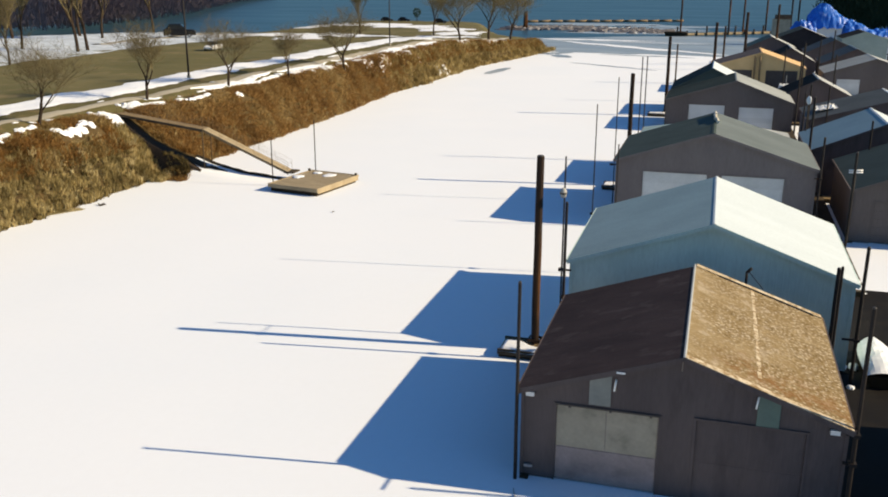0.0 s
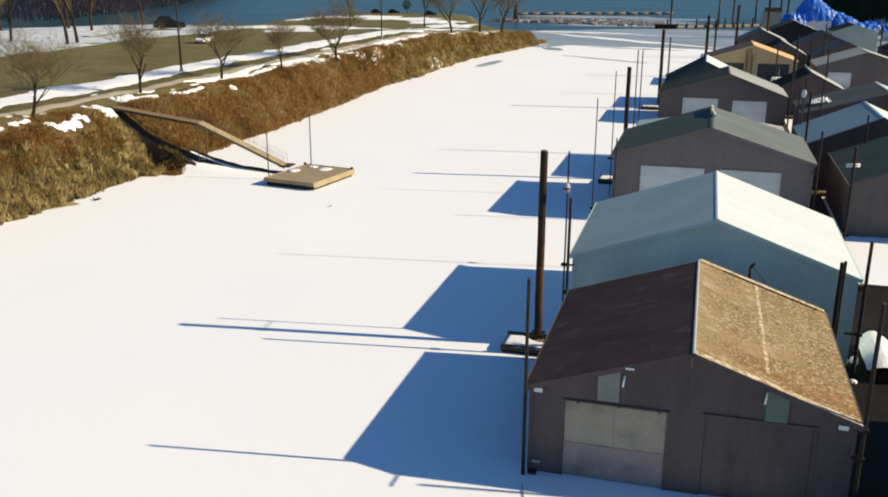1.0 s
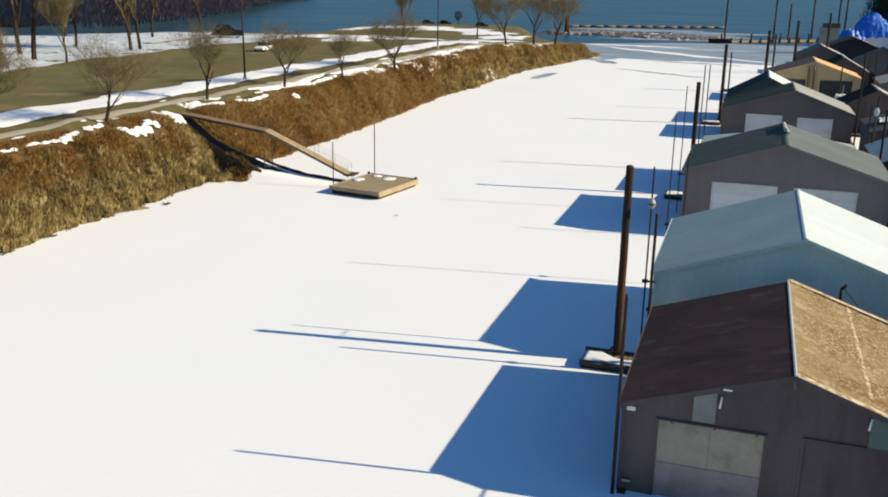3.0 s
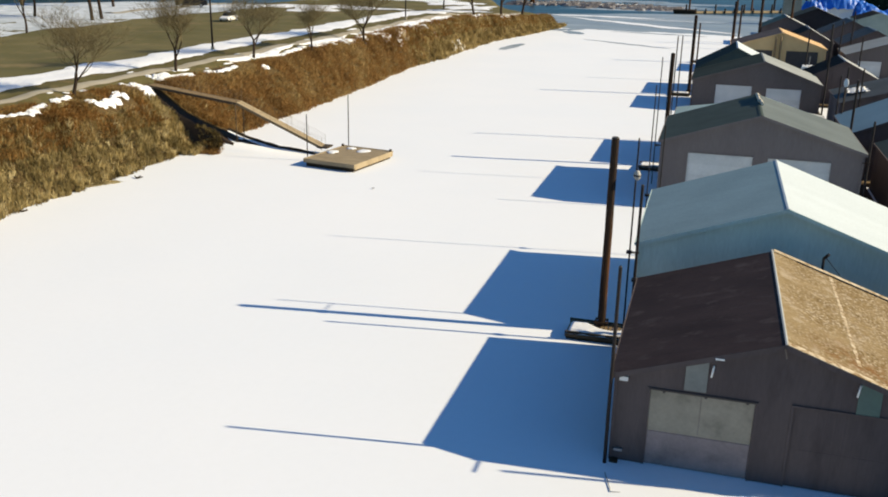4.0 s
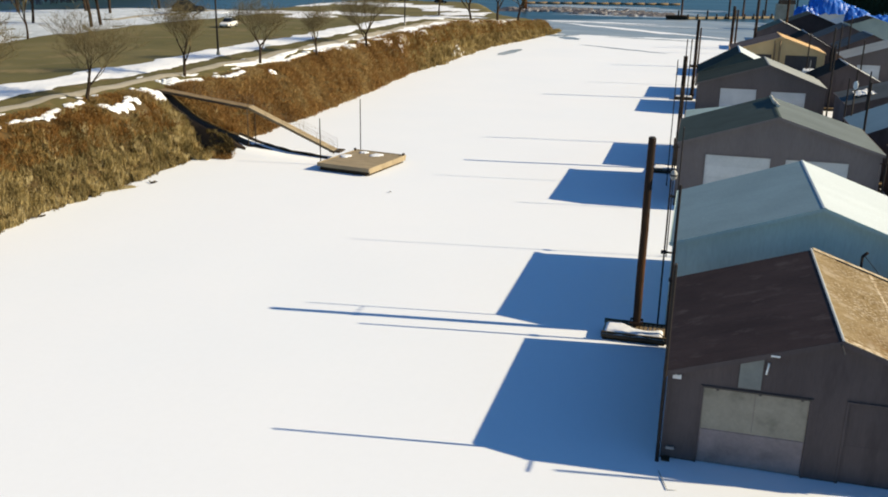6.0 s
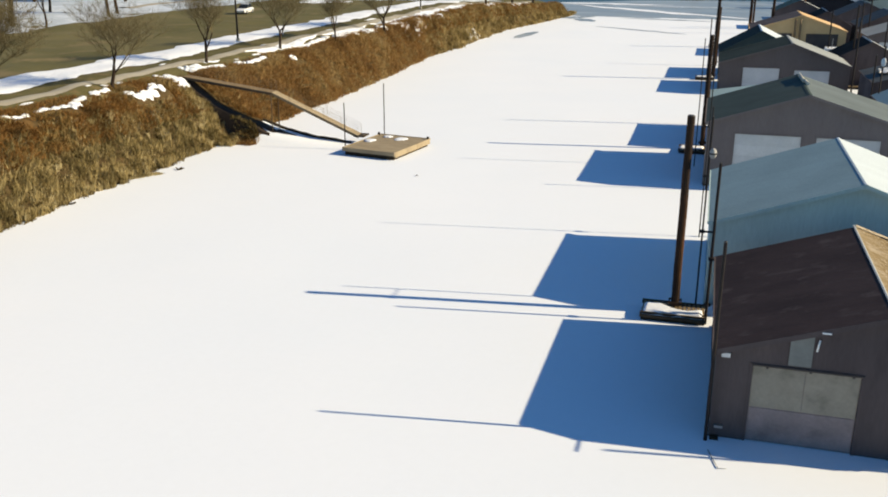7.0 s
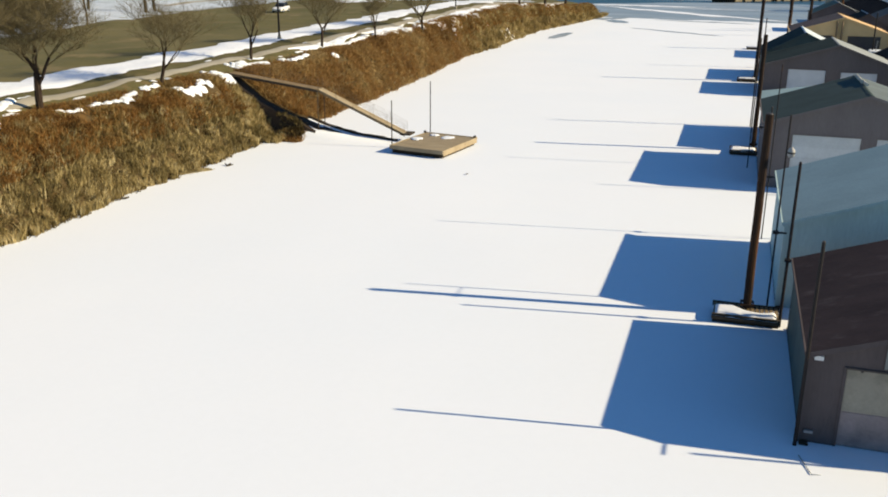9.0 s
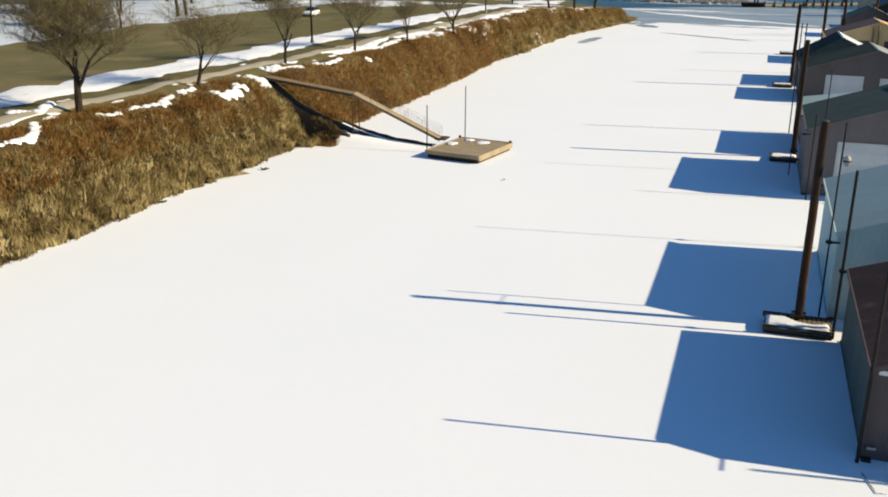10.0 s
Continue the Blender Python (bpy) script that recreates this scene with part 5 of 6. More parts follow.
def deck_snow(x0, x1, y0, y1, z, seed, bare=None):
    """A blanket of snow over a float's deck, ragged along its edges, melted round the pile."""
    nx, ny, verts, faces = 40, 22, [], []
    for j in range(ny + 1):
        for i in range(nx + 1):
            u, v = i / nx, j / ny
            x, y = x0 + (x1 - x0) * u, y0 + (y1 - y0) * v
            rim = min(u * (x1 - x0), (1 - u) * (x1 - x0), v * (y1 - y0), (1 - v) * (y1 - y0)) + 0.10 * wob(x, y, 2.2, seed) - 0.04
            if bare:
                rim = min(rim, math.hypot((x - bare[0]) / 1.5, y - bare[1]) - bare[2] + 0.22 * wob(x, y, 1.6, seed + 3))
            verts.append((x, y, z - 0.12 + 0.19 * smooth(-0.02, 0.2, rim) + 0.03 * wob(x, y, 1.5, seed)))
    for j in range(ny):
        for i in range(nx):
            k = j * (nx + 1) + i
            faces.append((k, k + 1, k + nx + 2, k + nx + 1))
    ob = raw("snow_cap", verts, faces, SNOW_OLD)
    ob.data.polygons.foreach_set("use_smooth", [True] * len(faces))
    tagged(ob, "blanket of snow on a float, melted round the pile", "snow", "snow caps on floats", "structure")


for x, y, w, l in ((-3.35, 10.5, 2.98, 1.6), (-3.2, 49.4, 2.2, 1.6), (-3.0, 97.4, 2.4, 1.6), (-1.8, 141.5, 2.2, 1.6)):
    float_dock((x, y, 0), w, l, "small timber float with snow on its deck beside a pile")
    deck_snow(x - 0.03, x + w - 0.02, y - 0.12, y + l - 0.3, 0.46, x + y, (x + w * 0.64, y + l * 0.72, 0.55) if w > 2.9 else None)

# the walkway between the two rows
walkway = thing("walkway", (13.7, 25, 0), "timber floating walkway between the two rows", "walkway")
block("hull", (0, 1.3, 0, 125, -0.2, 0.3), TIMBER_DARK, walkway)
wp = block("plank", (-0.05, 1.35, 0, 0.42, 0.3, 0.36), TIMBER_WORN, walkway)
for i in range(1, 250):
    o = wp.copy()
    scene.collection.objects.link(o)
    o.location.y = i * 0.5
for y, x1 in ((49.8, 18.2), (69.0, 22), (94.3, 19), (124, 30)):
    finger = thing("finger_dock", (15.05, y, 0), "short timber finger dock off the walkway", "dock", "finger docks")
    block("hull", (0, x1 - 15.05, 0, 1.1, -0.2, 0.28), TIMBER_DARK, finger)
    block("deck", (-0.02, x1 - 15.03, -0.05, 1.15, 0.28, 0.36), TIMBER, finger)

deck_snow(13.6, 15.1, 25.0, 40.0, 0.38, 8.8)

# black sheet added to darken the gap between the rows; a covered skiff
gap = sheet("wet_deck", [11.1, 12.5, 14, 16.5, 20, 26], [-8, 0, 10, 18, 26.4], lambda x, y: 0.045, GAP_BLACK)
tagged(gap, "black sheet added to darken the gap between the boathouse rows", "decking", kind="structure")
snow_cap(12.1, 12.75, 13.4, 14.2, 0.05, 1.7, 0.2), snow_cap(12.85, 13.3, 13.6, 14.3, 0.05, 2.9, 0.22), snow_cap(12.5, 12.85, 11.3, 11.7, 0.05, 6.1, 0.12)
skiff = thing("skiff", (14.1, 14.0, 0.05), "small skiff under a white cover beside the walkway", "boat")
verts, faces = [], []
for i in range(15):
    for j in range(9):
        u, v = i / 14 * 2 - 1, j / 8 * 2 - 1
        half = 0.85 * (1 - 0.5 * max(u, 0) ** 3)
        verts.append((v * half, u * 2.3, 0.55 + 0.4 * (1 - v * v) * (1 - 0.4 * u * u) + 0.06 * wob(u * 9, v * 6, 1.0)))
for i in range(14):
    for j in range(8):
        k = i * 9 + j
        faces.append((k, k + 1, k + 10, k + 9))
raw("cover", verts, faces, SNOW_OLD, skiff)
bm = bmesh.new()
hexa(bm, [(-0.5, -2.2, 0), (0.5, -2.2, 0), (0.45, 1.2, 0), (0.0, 1.9, 0), (-0.45, 1.2, 0)], [(-0.75, -2.3, 0.56), (0.75, -2.3, 0.56), (0.7, 1.3, 0.56), (0.0, 2.3, 0.56), (-0.7, 1.3, 0.56)])
part("hull", bm, TIMBER_DARK, skiff)

# bent rod that draws a thin shadow line on snow before the nearest house
bm = bmesh.new()
tube(bm, (-0.05, -1.1, 0.03), (0.3, -2.28, 0.03), 0.017, sides=8), tube(bm, (0.3, -2.28, 0.03), (0.62, -2.2, 0.02), 0.01, sides=8)
tagged(part("boat_hook", bm, GALV), "thin grey bent rod that draws a shadow line on the snow", "boat hook")


# ---- the landing float and its ramp ----
A, B, C = Vector((-26.1, 39.5)), Vector((-25.0, 45.95)), Vector((-31.1, 40.9))
uy = B - A
landing = thing("landing_float", (A.x, A.y, 0), "square wooden landing float with pale edges", "dock")
landing.rotation_euler.z = math.atan2(uy.y, uy.x) - math.pi / 2
W, L = 4.95, 6.5
for i in range(3):
    block("hull", (-W + 0.08, -0.08, 0.06 + i * 2.13, 2.12 + i * 2.13, -0.2, 0.46), TIMBER_DARK, landing)
lp = block("plank", (-W, 0, 0, 0.31, 0.54, 0.64), TIMBER_PALE, landing)
for i in range(1, 20):
    o = lp.copy()
    scene.collection.objects.link(o)
    o.location.y = i * 0.327
for d in ((-W - 0.1, 0.1, -0.12, 0.0, 0.36, 0.69), (-W - 0.1, 0.1, L, L + 0.12, 0.52, 0.69), (0.0, 0.12, 0, L, 0.22, 0.69), (-W - 0.12, -W, 0, L, 0.52, 0.69)):
    block("rim_beam", d, TIMBER_PALE, landing)
for y in (0.5, 2.3, 4.1, 5.9):
    block("joist", (-W, 0, y, y + 0.15, 0.46, 0.54), TIMBER_WORN, landing)
for x, y in ((-W - 0.05, L - 0.3), (0.0, L - 0.2)):
    block("bollard", (x - 0.09, x + 0.09, y - 0.09, y + 0.09, 0.64, 0.88), TIMBER_DARK, landing)
snow_cap(-30.4, -29.3, 43.1, 44.3, 0.66, 3.3, 0.10), snow_cap(-28.0, -26.8, 44.3, 45.7, 0.66, 5.3, 0.08), snow_cap(-29.3, -28.4, 45.3, 46.1, 0.66, 7.3, 0.10)
for x, y, top, r, lab in ((-29.8, 47.4, 5.2, 0.045, "thin dark steel guide pole through the float"), (-31.7, 42.4, 4.1, 0.045, "thin dark guide pole beside the float")):
    pile((x, y, 0), top, r, lab, STEEL, "guide poles of the landing", "guide_pole", False)

ramp = thing("gangway", (-48.2, 44.1, 5.6), "weathered timber gangway with rails down to the float", "gangway")
P = [Vector((0, 0, 0.0)), Vector((8.8, 0.35, -1.15)), Vector((16.65, 1.5, -4.9))]
for k in (0, 1):
    a, b = P[k], P[k + 1]
    way = (b - a)
    sidev = Vector((-way.y, way.x, 0)).normalized() * 0.64
    bm = bmesh.new()
    dn = Vector((0, 0, -0.2))
    for s in (-1, 1):
        o = sidev * s
        i = sidev * s * 0.84
        hexa(bm, [a + o + dn, b + o + dn, b + i + dn, a + i + dn], [a + o, b + o, b + i, a + i])
    part("stringer", bm, TIMBER if k else TIMBER_WORN, ramp)
    n = int(way.length / 0.3)
    for j in range(n):
        p, q = a.lerp(b, j / n), a.lerp(b, (j + 0.9) / n)
        bm = bmesh.new()
        up = Vector((0, 0, 0.05))
        hexa(bm, [p - sidev, q - sidev, q + sidev, p + sidev], [p - sidev + up, q - sidev + up, q + sidev + up, p + sidev + up])
        part("tread", bm, TIMBER_PALE if k else TIMBER, ramp)
    for s in (-1, 1):
        bm = bmesh.new()
        for h in (0.3, 0.55, 0.8, 0.98):
            tube(bm, a + sidev * s + Vector((0, 0, h)), b + sidev * s + Vector((0, 0, h)), 0.008, sides=5)
        m = int(way.length / 1.6)
        for j in range(m + 1):
            p = a.lerp(b, j / m) + sidev * s
            tube(bm, p, p + Vector((0, 0, 1.0)), 0.012, sides=5)
        part("handrail", bm, TIMBER, ramp)
for p in (P[1],):
    for s in (-0.7, 0.7):
        rod("support", p + Vector((0, s, -4.4)), p + Vector((0, s, -0.1)), 0.045, TIMBER_WORN, ramp)

block("landing_plate", (16.3, 17.3, 0.8, 2.2, -4.97, -4.84), TIMBER_WORN, ramp, "dark hinged plate at the foot")

# a dark log added to strengthen the gangway's shadow line on the snow
verts, faces = [], []
for i in range(25):
    k = i / 24
    x, y = -41.2 + 9.0 * k, 45.5 - 0.5 * k + 0.12 * math.sin(9 * k)
    r = 0.15 + 0.09 * noise.noise(Vector((k * 9, 2.2, 0)))
    for j in range(8):
        a = j * math.tau / 8
        verts.append((x + 41.2, y - 45.5 + r * math.cos(a), snow_top(x, y) + 0.08 + r * math.sin(a)))
    if i:
        faces += [((i - 1) * 8 + j, (i - 1) * 8 + (j + 1) % 8, i * 8 + (j + 1) % 8, i * 8 + j) for j in range(8)]
faces += [tuple(range(7, -1, -1)), tuple(range(192, 200))]
log = raw("log", verts, faces, TIMBER_DARK)
log.location = (-41.2, 45.5, 0)
tagged(log, "long dark log added along the gangway's shadow on the snow", "log")


# ---- lamp posts, cars, park furniture ----
def lamp_post(at, h):
    p = thing("street_lamp", at, "tall dark street lamp beside the path", "street lamp", "street lamps")
    rod("pole", (0, 0, -0.2), (0, 0, h), 0.13, STEEL, p, 0.08)
    rod("arm", (0, 0, h - 0.1), (-1.4, 0, h + 0.25), 0.05, STEEL, p)
    block("lamp_head", (-1.9, -1.3, -0.15, 0.15, h + 0.18, h + 0.32), GALV, p)
    bm = bmesh.new()
    tube(bm, (0, 0, -0.1), (0, 0, 0.5), 0.26, 0.2, 10)
    part("base", bm, CONCRETE, p)
    return p


for x, y in ((-56.0, 68.6), (-54.0, 134.8)):
    lamp_post((x, y, rise(x, y)), 10.5)


def car(at, turn, paint, label, tall=1.5, long=4.6):
    """A car with a rounded body, glazed cabin, wheels and lamps; its nose to +x."""
    c = thing("car", at, label, "car", "cars in the park")
    c.rotation_euler.z = radians(turn)
    w, e = 0.9, long / 2

    def shell(name, sections, material, parent):
        """Skin over cross-sections (x, half width, low, high), with rounded shoulders."""
        bm, rows = bmesh.new(), []
        for x, half, z0, z1 in sections:
            outline = [(-half * 0.94, z0), (-half, z0 + (z1 - z0) * 0.3), (-half, z0 + (z1 - z0) * 0.7), (-half * 0.86, z1 - 0.02), (-half * 0.5, z1), (half * 0.5, z1), (half * 0.86, z1 - 0.02), (half, z0 + (z1 - z0) * 0.7), (half, z0 + (z1 - z0) * 0.3), (half * 0.94, z0)]
            rows.append([bm.verts.new((x, y, z)) for y, z in outline])
        for a, b in zip(rows, rows[1:]):
            for i in range(len(a)):
                k = (i + 1) % len(a)
                bm.faces.new((a[i], a[k], b[k], b[i]))
        bm.faces.new(rows[0]), bm.faces.new(rows[-1][::-1])
        return part(name, bm, material, parent)

    belt = tall * 0.6
    shell("body", [(-e, w * 0.82, 0.42, belt - 0.12), (-e + 0.12, w * 0.95, 0.3, belt), (-e * 0.6, w, 0.26, belt + 0.03), (e * 0.3, w, 0.26, belt), (e * 0.75, w * 0.97, 0.28, belt - 0.1), (e - 0.08, w * 0.88, 0.34, belt - 0.24), (e, w * 0.78, 0.42, belt - 0.34)], paint, c)
    shell("cabin", [(-e * 0.86, w * 0.80, belt - 0.05, belt + 0.02), (-e * 0.62, w * 0.82, belt - 0.05, tall - 0.06), (-e * 0.3, w * 0.82, belt - 0.05, tall), (e * 0.06, w * 0.82, belt - 0.05, tall - 0.02), (e * 0.46, w * 0.82, belt - 0.05, belt + 0.01)], GLASS_DARK, c)
    shell("roof_panel", [(-e * 0.64, w * 0.72, tall - 0.07, tall - 0.03), (-e * 0.3, w * 0.74, tall - 0.02, tall + 0.04), (e * 0.08, w * 0.72, tall - 0.06, tall - 0.0)], paint, c)
    for x in (-e * 0.62, e * 0.62):
        for s in (-1, 1):
            wheel = rod("wheel", (x, s * (w - 0.2), 0.33), (x, s * (w + 0.03), 0.33), 0.33, RUBBER, c, sides=16)
            rod("rim", (x, s * (w - 0.02), 0.33), (x, s * (w + 0.05), 0.33), 0.2, GALV, wheel, sides=12)
    for s in (-0.58, 0.58):
        block("headlight", (e - 0.06, e + 0.015, s - 0.16, s + 0.16, belt - 0.52, belt - 0.40), GALV, c)
        block("tail_light", (-e - 0.012, -e + 0.05, s - 0.14, s + 0.14, belt - 0.34, belt - 0.2), TAIL_RED, c)
    return c


car((-79.0, 113.5, rise(-79.0, 113.5)), -80, PAINT_WHITE, "white saloon car crossing the park's brown grass", 1.6, 4.9)
car((-104.6, 143.6, rise(-104.6, 143.6) + 0.25), 25, PAINT_BLACK, "long black van parked by the snow field", 2.7, 6.6)
car((-115.5, 301, rise(-115.5, 301)), 10, PAINT_BLACK, "dark car parked at the end of the park", 1.6)
car((-109, 302, rise(-109, 302)), 0, PAINT_BLACK, "dark car parked at the end of the park", 1.6)

car((-91.7, 292, rise(-91.7, 292)), 5, PAINT_BLACK, "dark car parked at the end of the park", 1.7)

shrub = thing("evergreen_shrub", (-104.6, 304, rise(-104.6, 304)), "small round dark evergreen tree at the park's end", "tree")
g = random.Random(9)
bm = bmesh.new()
for _ in range(420):
    v = Vector((g.gauss(0, 1), g.gauss(0, 1), g.gauss(0, 1))).normalized() * g.uniform(0.9, 1.7)
    p = Vector((v.x, v.y, v.z * 1.1 + 3.2))
    t = [bm.verts.new(p + Vector((g.uniform(-0.3, 0.3), g.uniform(-0.3, 0.3), g.uniform(-0.3, 0.3)))) for _ in range(3)]
    bm.faces.new(t)
part("crown", bm, EVERGREEN, shrub)
rod("trunk", (0, 0, -0.2), (0, 0, 2.4), 0.14, BARK, shrub)

# ---- rubble ice, a boom of logs and a dolphin in the river mouth ----
g = np.random.default_rng(77)
verts, faces = [], []
for _ in range(900):
    k = g.random()
    x, y = -78 + 62 * k + g.normal(0, 2), 338 + 8 * math.sin(5 * k) + g.normal(0, 7)
    r, h, n = g.uniform(0.5, 2.2), g.uniform(0.1, 0.7), len(verts)
    tip = g.uniform(0, math.tau)
    for lev in (0, 1):
        for i in range(6):
            a = i * math.tau / 6 + tip
            q = r * (1 - 0.25 * lev) * (0.8 + 0.4 * ((i * 7) % 3) / 3)
            verts.append((x + 1.7 * q * math.cos(a), y + q * math.sin(a), -0.12 + lev * h * (1 + 0.4 * math.cos(a))))
    faces += [tuple(n + 6 + i for i in range(6))] + [(n + i, n + (i + 1) % 6, n + 6 + (i + 1) % 6, n + 6 + i) for i in range(6)]
tagged(raw("rubble_ice", verts, faces, RUBBLE), "belt of grey-brown rubble ice in the river mouth", "ice", kind="stuff")
for i in range(13):
    x = -82 + 5.4 * i
    y = 398 + 2.4 * i
    boom_log = rod("boom_log", (0, 0, 0), (5.1, 2.3 + 0.6 * math.sin(i * 2.0), 0.1), 0.5 + 0.1 * math.sin(i * 3.1), TIMBER, sides=8)
    boom_log.location = (x, y, 0.25)
    tagged(boom_log, "brown floating log of a boom across the river mouth", "log", "logs of the boom")
dolphin = thing("mooring_dolphin", (-68.5, 331, 0), "dark cluster of piles standing in the river mouth", "pile")
for dx, dy, top in ((-0.4, 0, 6.6), (0.35, 0.2, 7.0), (0.0, -0.4, 6.2)):
    rod("shaft", (dx * 1.6, dy * 1.6, -0.5), (dx, dy, top), 0.36, PILE, dolphin, 0.3)

# ---- the far dock, covered boats, dark moorage ----
dock = thing("far_dock", (-9, 303, 0), "long low timber dock across the channel's mouth", "dock")
bm = bmesh.new()
hexa(bm, [(0, 0, 0), (42, 33, 0), (42, 35.5, 0), (0, 2.5, 0)], [(0, 0, 0.7), (42, 33, 0.7), (42, 35.5, 0.7), (0, 2.5, 0.7)])
part("deck", bm, TIMBER_PALE, dock)
for i in range(14):
    k = i / 13
    x, y = 42 * k, 33 * k
    rod("post", (x, y - 0.2, -0.4), (x, y - 0.2, 1.6 + 1.4 * (i % 3 == 0)), 0.28, TIMBER_DARK, dock, sides=8)
bm = bmesh.new()
hexa(bm, [(-4, -1, -0.1), (3, -1, -0.1), (3, 5, -0.1), (-4, 5, -0.1)], [(-4.4, -1.4, 1.2), (3.2, -1.4, 1.2), (3.2, 5.2, 1.2), (-4.4, 5.2, 1.2)])
part("barge", bm, TIMBER_DARK, dock, "dark barge moored at the dock's end")
for x, y, top in ((-8, 303, 17), (8, 316, 16), (13, 322, 13), (21, 330, 18), (30, 337, 15), (33, 345, 15)):
    pile((x, y, 0), top, 0.3, "tall dark pile at the far dock", PILE, "piles at the far dock", "mooring_pile", False)


def covered_boat(at, turn, l, w, h, seed):
    b = thing("covered_boat", at, "boat wrapped in a crumpled bright blue tarpaulin", "boat", "boats under tarpaulins")
    b.rotation_euler.z = radians(turn)
    bm = bmesh.new()
    hexa(bm, [(-l / 2, -w * 0.35, -0.1), (l * 0.38, -w * 0.35, -0.1), (l * 0.38, w * 0.35, -0.1), (-l / 2, w * 0.35, -0.1)], [(-l / 2, -w / 2, h * 0.35), (l / 2, -w * 0.2, h * 0.4), (l / 2, w * 0.2, h * 0.4), (-l / 2, w / 2, h * 0.35)])
    part("hull", bm, PAINT_WHITE, b)
    verts, faces, n, m = [], [], 44, 26
    for i in range(n + 1):
        for j in range(m + 1):
            u, v = i / n * 2 - 1, j / m * 2 - 1
            z = h * (0.34 + 0.66 * (1 - abs(v) ** 1.6) * (0.7 + 0.3 * math.cos(u * 2.6 + seed)) * (1 - 0.25 * abs(u) ** 3)) + 0.8 * noise.noise(Vector((u * 5, v * 4, seed))) + 0.22 * noise.noise(Vector((u * 12, v * 8, seed + 5)))
            verts.append((u * l * 0.5, v * w * 0.56 * (1 - 0.4 * max(u, 0) ** 2), z))
    for i in range(n):
        for j in range(m):
            k = i * (m + 1) + j
            faces.append((k, k + 1, k + m + 2, k + m + 1))
    raw("tarpaulin", verts, faces, TARP, b)
    return b


covered_boat((38.6, 290, 0), 0, 14, 7, 11.4, 1.0)
covered_boat((29.8, 284, 0), 0, 9, 5, 6.4, 6.2)
covered_boat((47, 270, 0), 5, 13, 6, 7.0, 2.3)
covered_boat((59, 262, 0), -8, 12, 6, 6.6, 4.1)
shed = thing("dock_shed", (20.0, 262, 0), "small pale weathered shed on the dock", "shed")
block("wall", (0, 5, 0, 4, 0, 7.4), CONCRETE, shed)
bm = bmesh.new()
hexa(bm, [(0.6, -0.3, 7.4), (5.3, -0.3, 7.4), (5.3, 4.3, 7.4), (0.6, 4.3, 7.4)], [(0.6, 1.8, 8.6), (5.3, 1.8, 8.6), (5.3, 2.2, 8.6), (0.6, 2.2, 8.6)])
part("roof", bm, ROOF_DARK, shed)

# white sheeting on a roof and on the walkway
verts, faces = [], []
for i in range(19):
    for j in range(15):
        u, v = i / 18 - 0.5, j / 14 - 0.5
        x, y = 17.2 + 2.1 * u + 0.25 * wob(v * 5, 1, 1.0), 76.0 + 3.4 * v + 0.5 * wob(u * 5, 4, 1.0) + 0.6 * u
        verts.append((x, y, 3.9 + 0.58 + 0.26 + (x - 17.2) * 0.13 + 0.22 * wob(u * 7, v * 6, 1.0, 3.0) + 0.1 * wob(u * 16, v * 13, 1.0, 5.0)))
for i in range(18):
    for j in range(14):
        k = i * 15 + j
        faces.append((k, k + 15, k + 16, k + 1))
tagged(raw("white_sheeting", verts, faces, TRIM_WHITE), "crumpled white plastic sheeting on a roof", "sheeting")
dish = thing("dish_antenna", (14.1, 61.3, 0), "white oval dish on a dark mast between two boathouses", "antenna")
rod("mast", (0, 0, -0.3), (0, 0, 7.4), 0.06, STEEL, dish)
bm = bmesh.new()
bmesh.ops.create_uvsphere(bm, u_segments=16, v_segments=10, radius=0.5, matrix=Matrix.Translation((0, -0.12, 7.1)) @ Matrix.Diagonal((0.45, 0.14, 0.8, 1)))
part("dish", bm, TRIM_WHITE, dish)


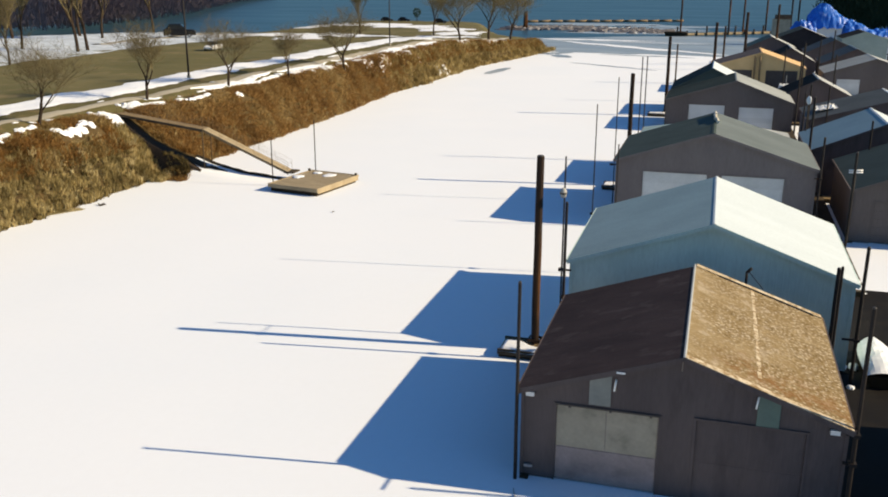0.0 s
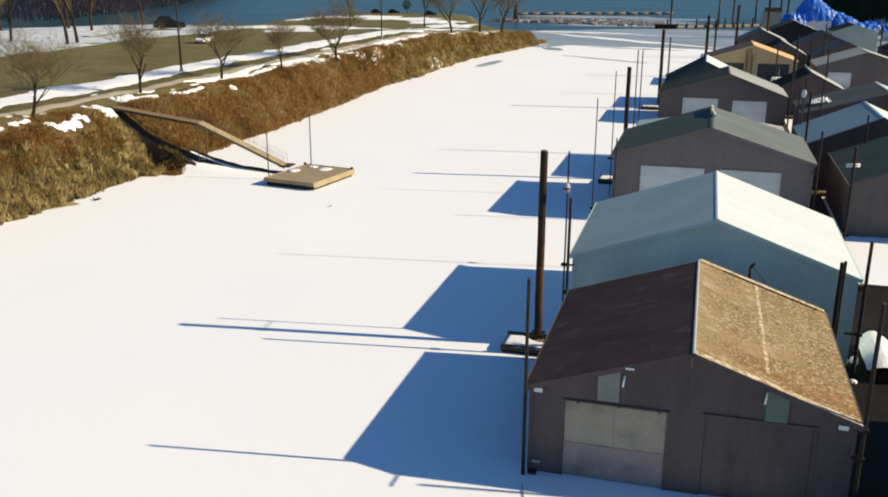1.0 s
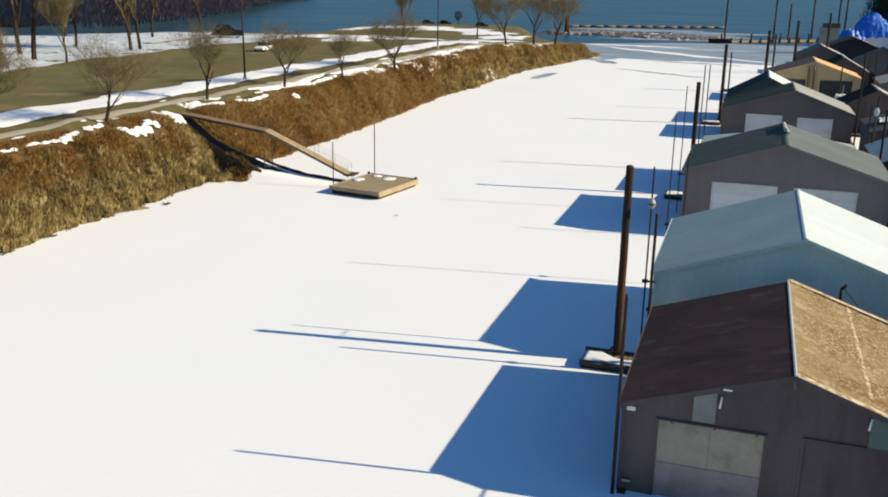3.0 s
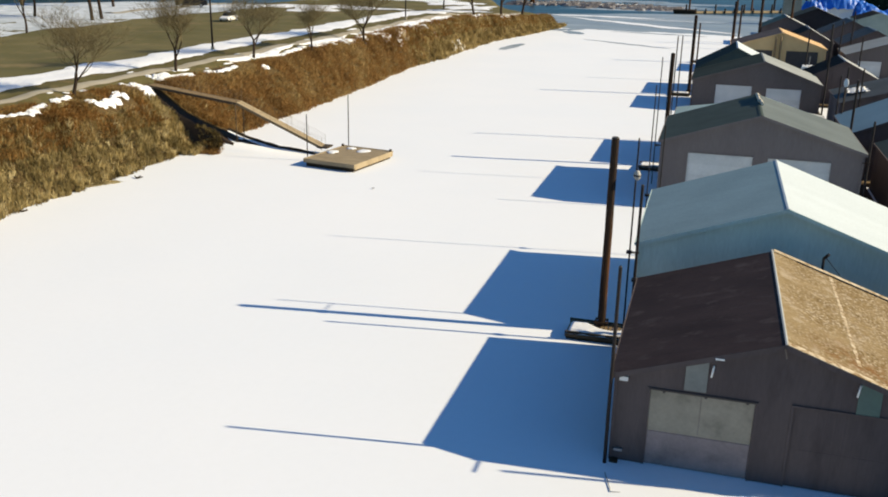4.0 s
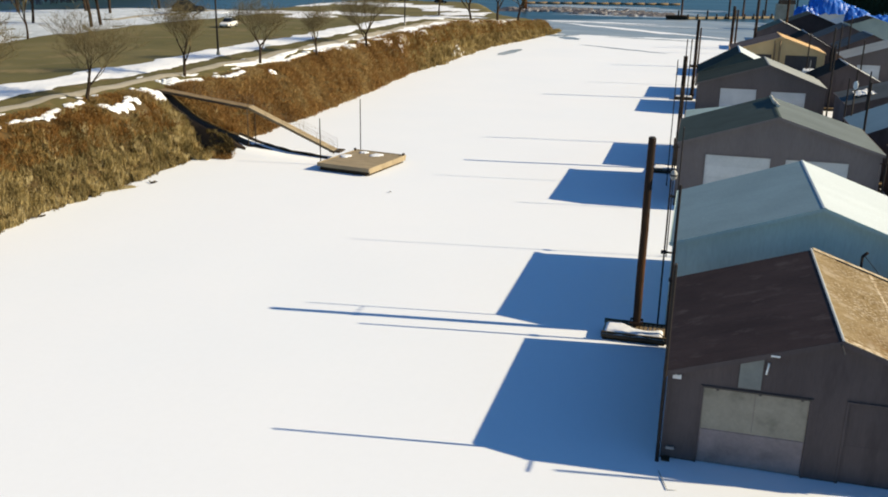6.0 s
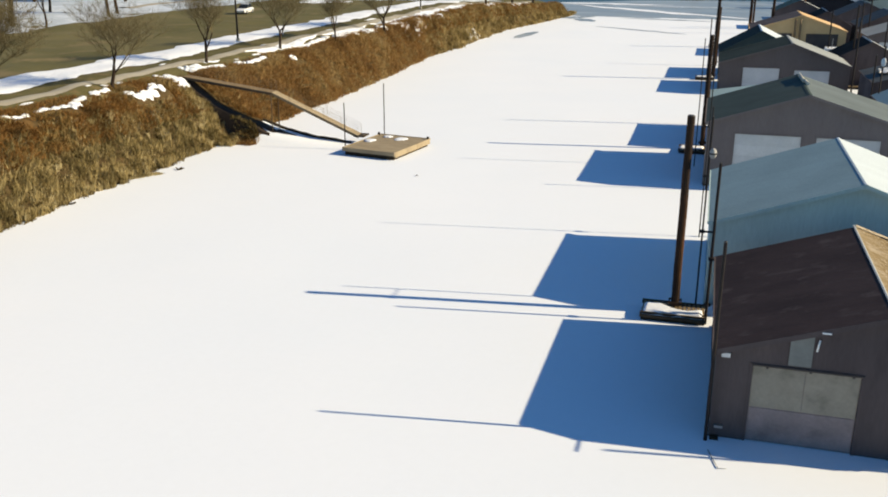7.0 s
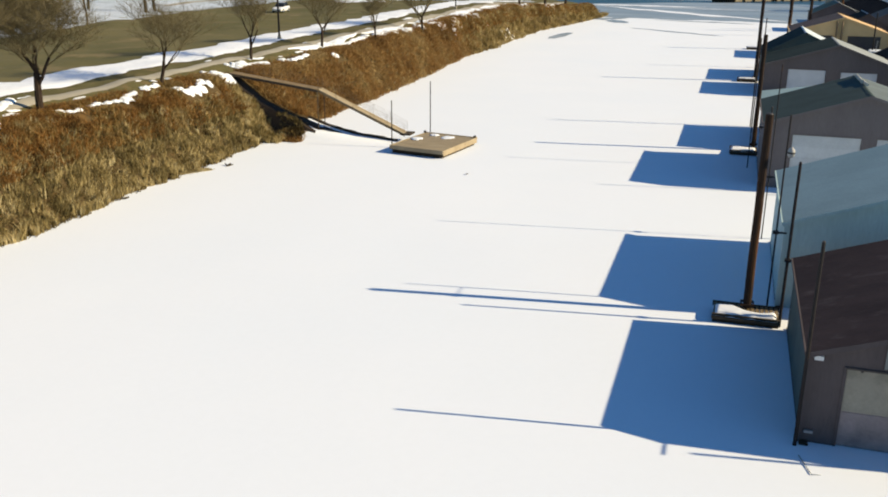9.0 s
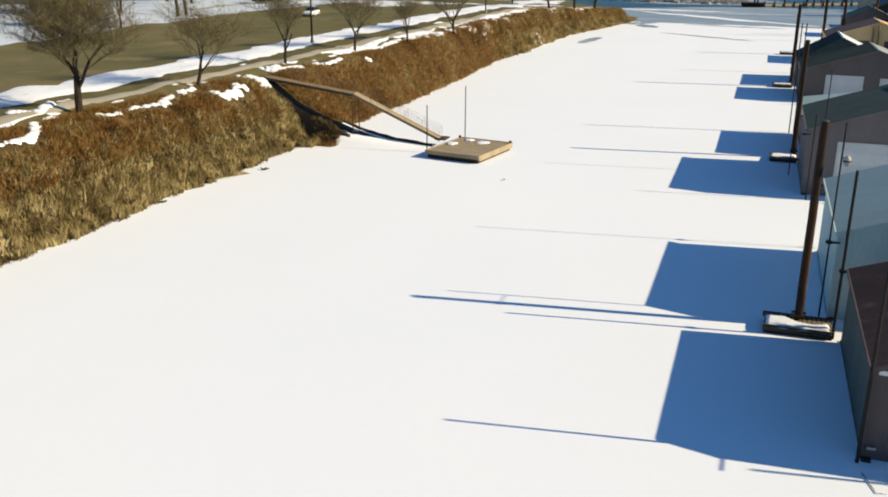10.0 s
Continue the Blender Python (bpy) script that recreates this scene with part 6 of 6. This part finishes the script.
def cruiser(at, turn, l, label):
    """A moored motor cruiser with a dark hull, a white cabin and a flying bridge."""
    c = thing("motor_cruiser", at, label, "boat", "moored motor boats")
    c.rotation_euler.z = radians(turn)
    w = l * 0.16
    plan = [(-l / 2, -w), (l * 0.2, -w), (l / 2, 0), (l * 0.2, w), (-l / 2, w)]
    bm = bmesh.new()
    hexa(bm, [(x * 0.92, y * 0.7, -0.2) for x, y in plan], [(x, y, 1.25) for x, y in plan])
    part("hull", bm, PAINT_BLACK, c)
    bm = bmesh.new()
    hexa(bm, [(-l * 0.3, -w * 0.75, 1.25), (l * 0.2, -w * 0.7, 1.25), (l * 0.2, w * 0.7, 1.25), (-l * 0.3, w * 0.75, 1.25)], [(-l * 0.28, -w * 0.65, 2.9), (l * 0.08, -w * 0.6, 2.9), (l * 0.08, w * 0.6, 2.9), (-l * 0.28, w * 0.65, 2.9)])
    part("cabin", bm, TRIM_DARK, c)
    for s in (-1, 1):
        block("window", (-l * 0.24, l * 0.06, s * w * 0.72 - 0.03, s * w * 0.72 + 0.03, 1.9, 2.5), GLASS_DARK, c)
    bm = bmesh.new()
    hexa(bm, [(-l * 0.2, -w * 0.6, 2.9), (0, -w * 0.6, 2.9), (0, w * 0.6, 2.9), (-l * 0.2, w * 0.6, 2.9)], [(-l * 0.2, -w * 0.5, 3.7), (-l * 0.06, -w * 0.5, 3.9), (-l * 0.06, w * 0.5, 3.9), (-l * 0.2, w * 0.5, 3.7)])
    part("flying_bridge", bm, TRIM_WHITE, c)
    for s in (-1, 1):
        rod("rail_post", (l * 0.3, s * w * 0.6, 1.25), (l * 0.3, s * w * 0.6, 1.9), 0.03, GALV, c, sides=6)
    rod("mast", (-l * 0.15, 0, 3.7), (-l * 0.2, 0, 5.2), 0.05, GALV, c, sides=6)
    return c


cruiser((15.3, 113, -0.4), 90, 10.0, "dark motor cruiser with a white bridge beside the walkway")
cruiser((18.3, 108, -0.3), 85, 9.0, "dark motor cruiser moored between boathouses")
rng2 = random.Random(4)
for x, y, big in ((-41.6, 31.2, 0.48), (-43.2, 20.0, 0.4), (-22.65, 34.9, 0.22)):
    bm = bmesh.new()
    for _ in range(3):
        a = rng2.uniform(0, math.tau)
        tube(bm, (0, 0, 0.05), (big * math.cos(a), big * math.sin(a), 0.05 + big * 0.2), big * 0.15, big * 0.08, 6)
    drift_wood = part("driftwood", bm, TIMBER_DARK)
    drift_wood.location = (x, y, 0)
    tagged(drift_wood, "short dark piece of driftwood on the snow", "driftwood", "driftwood")
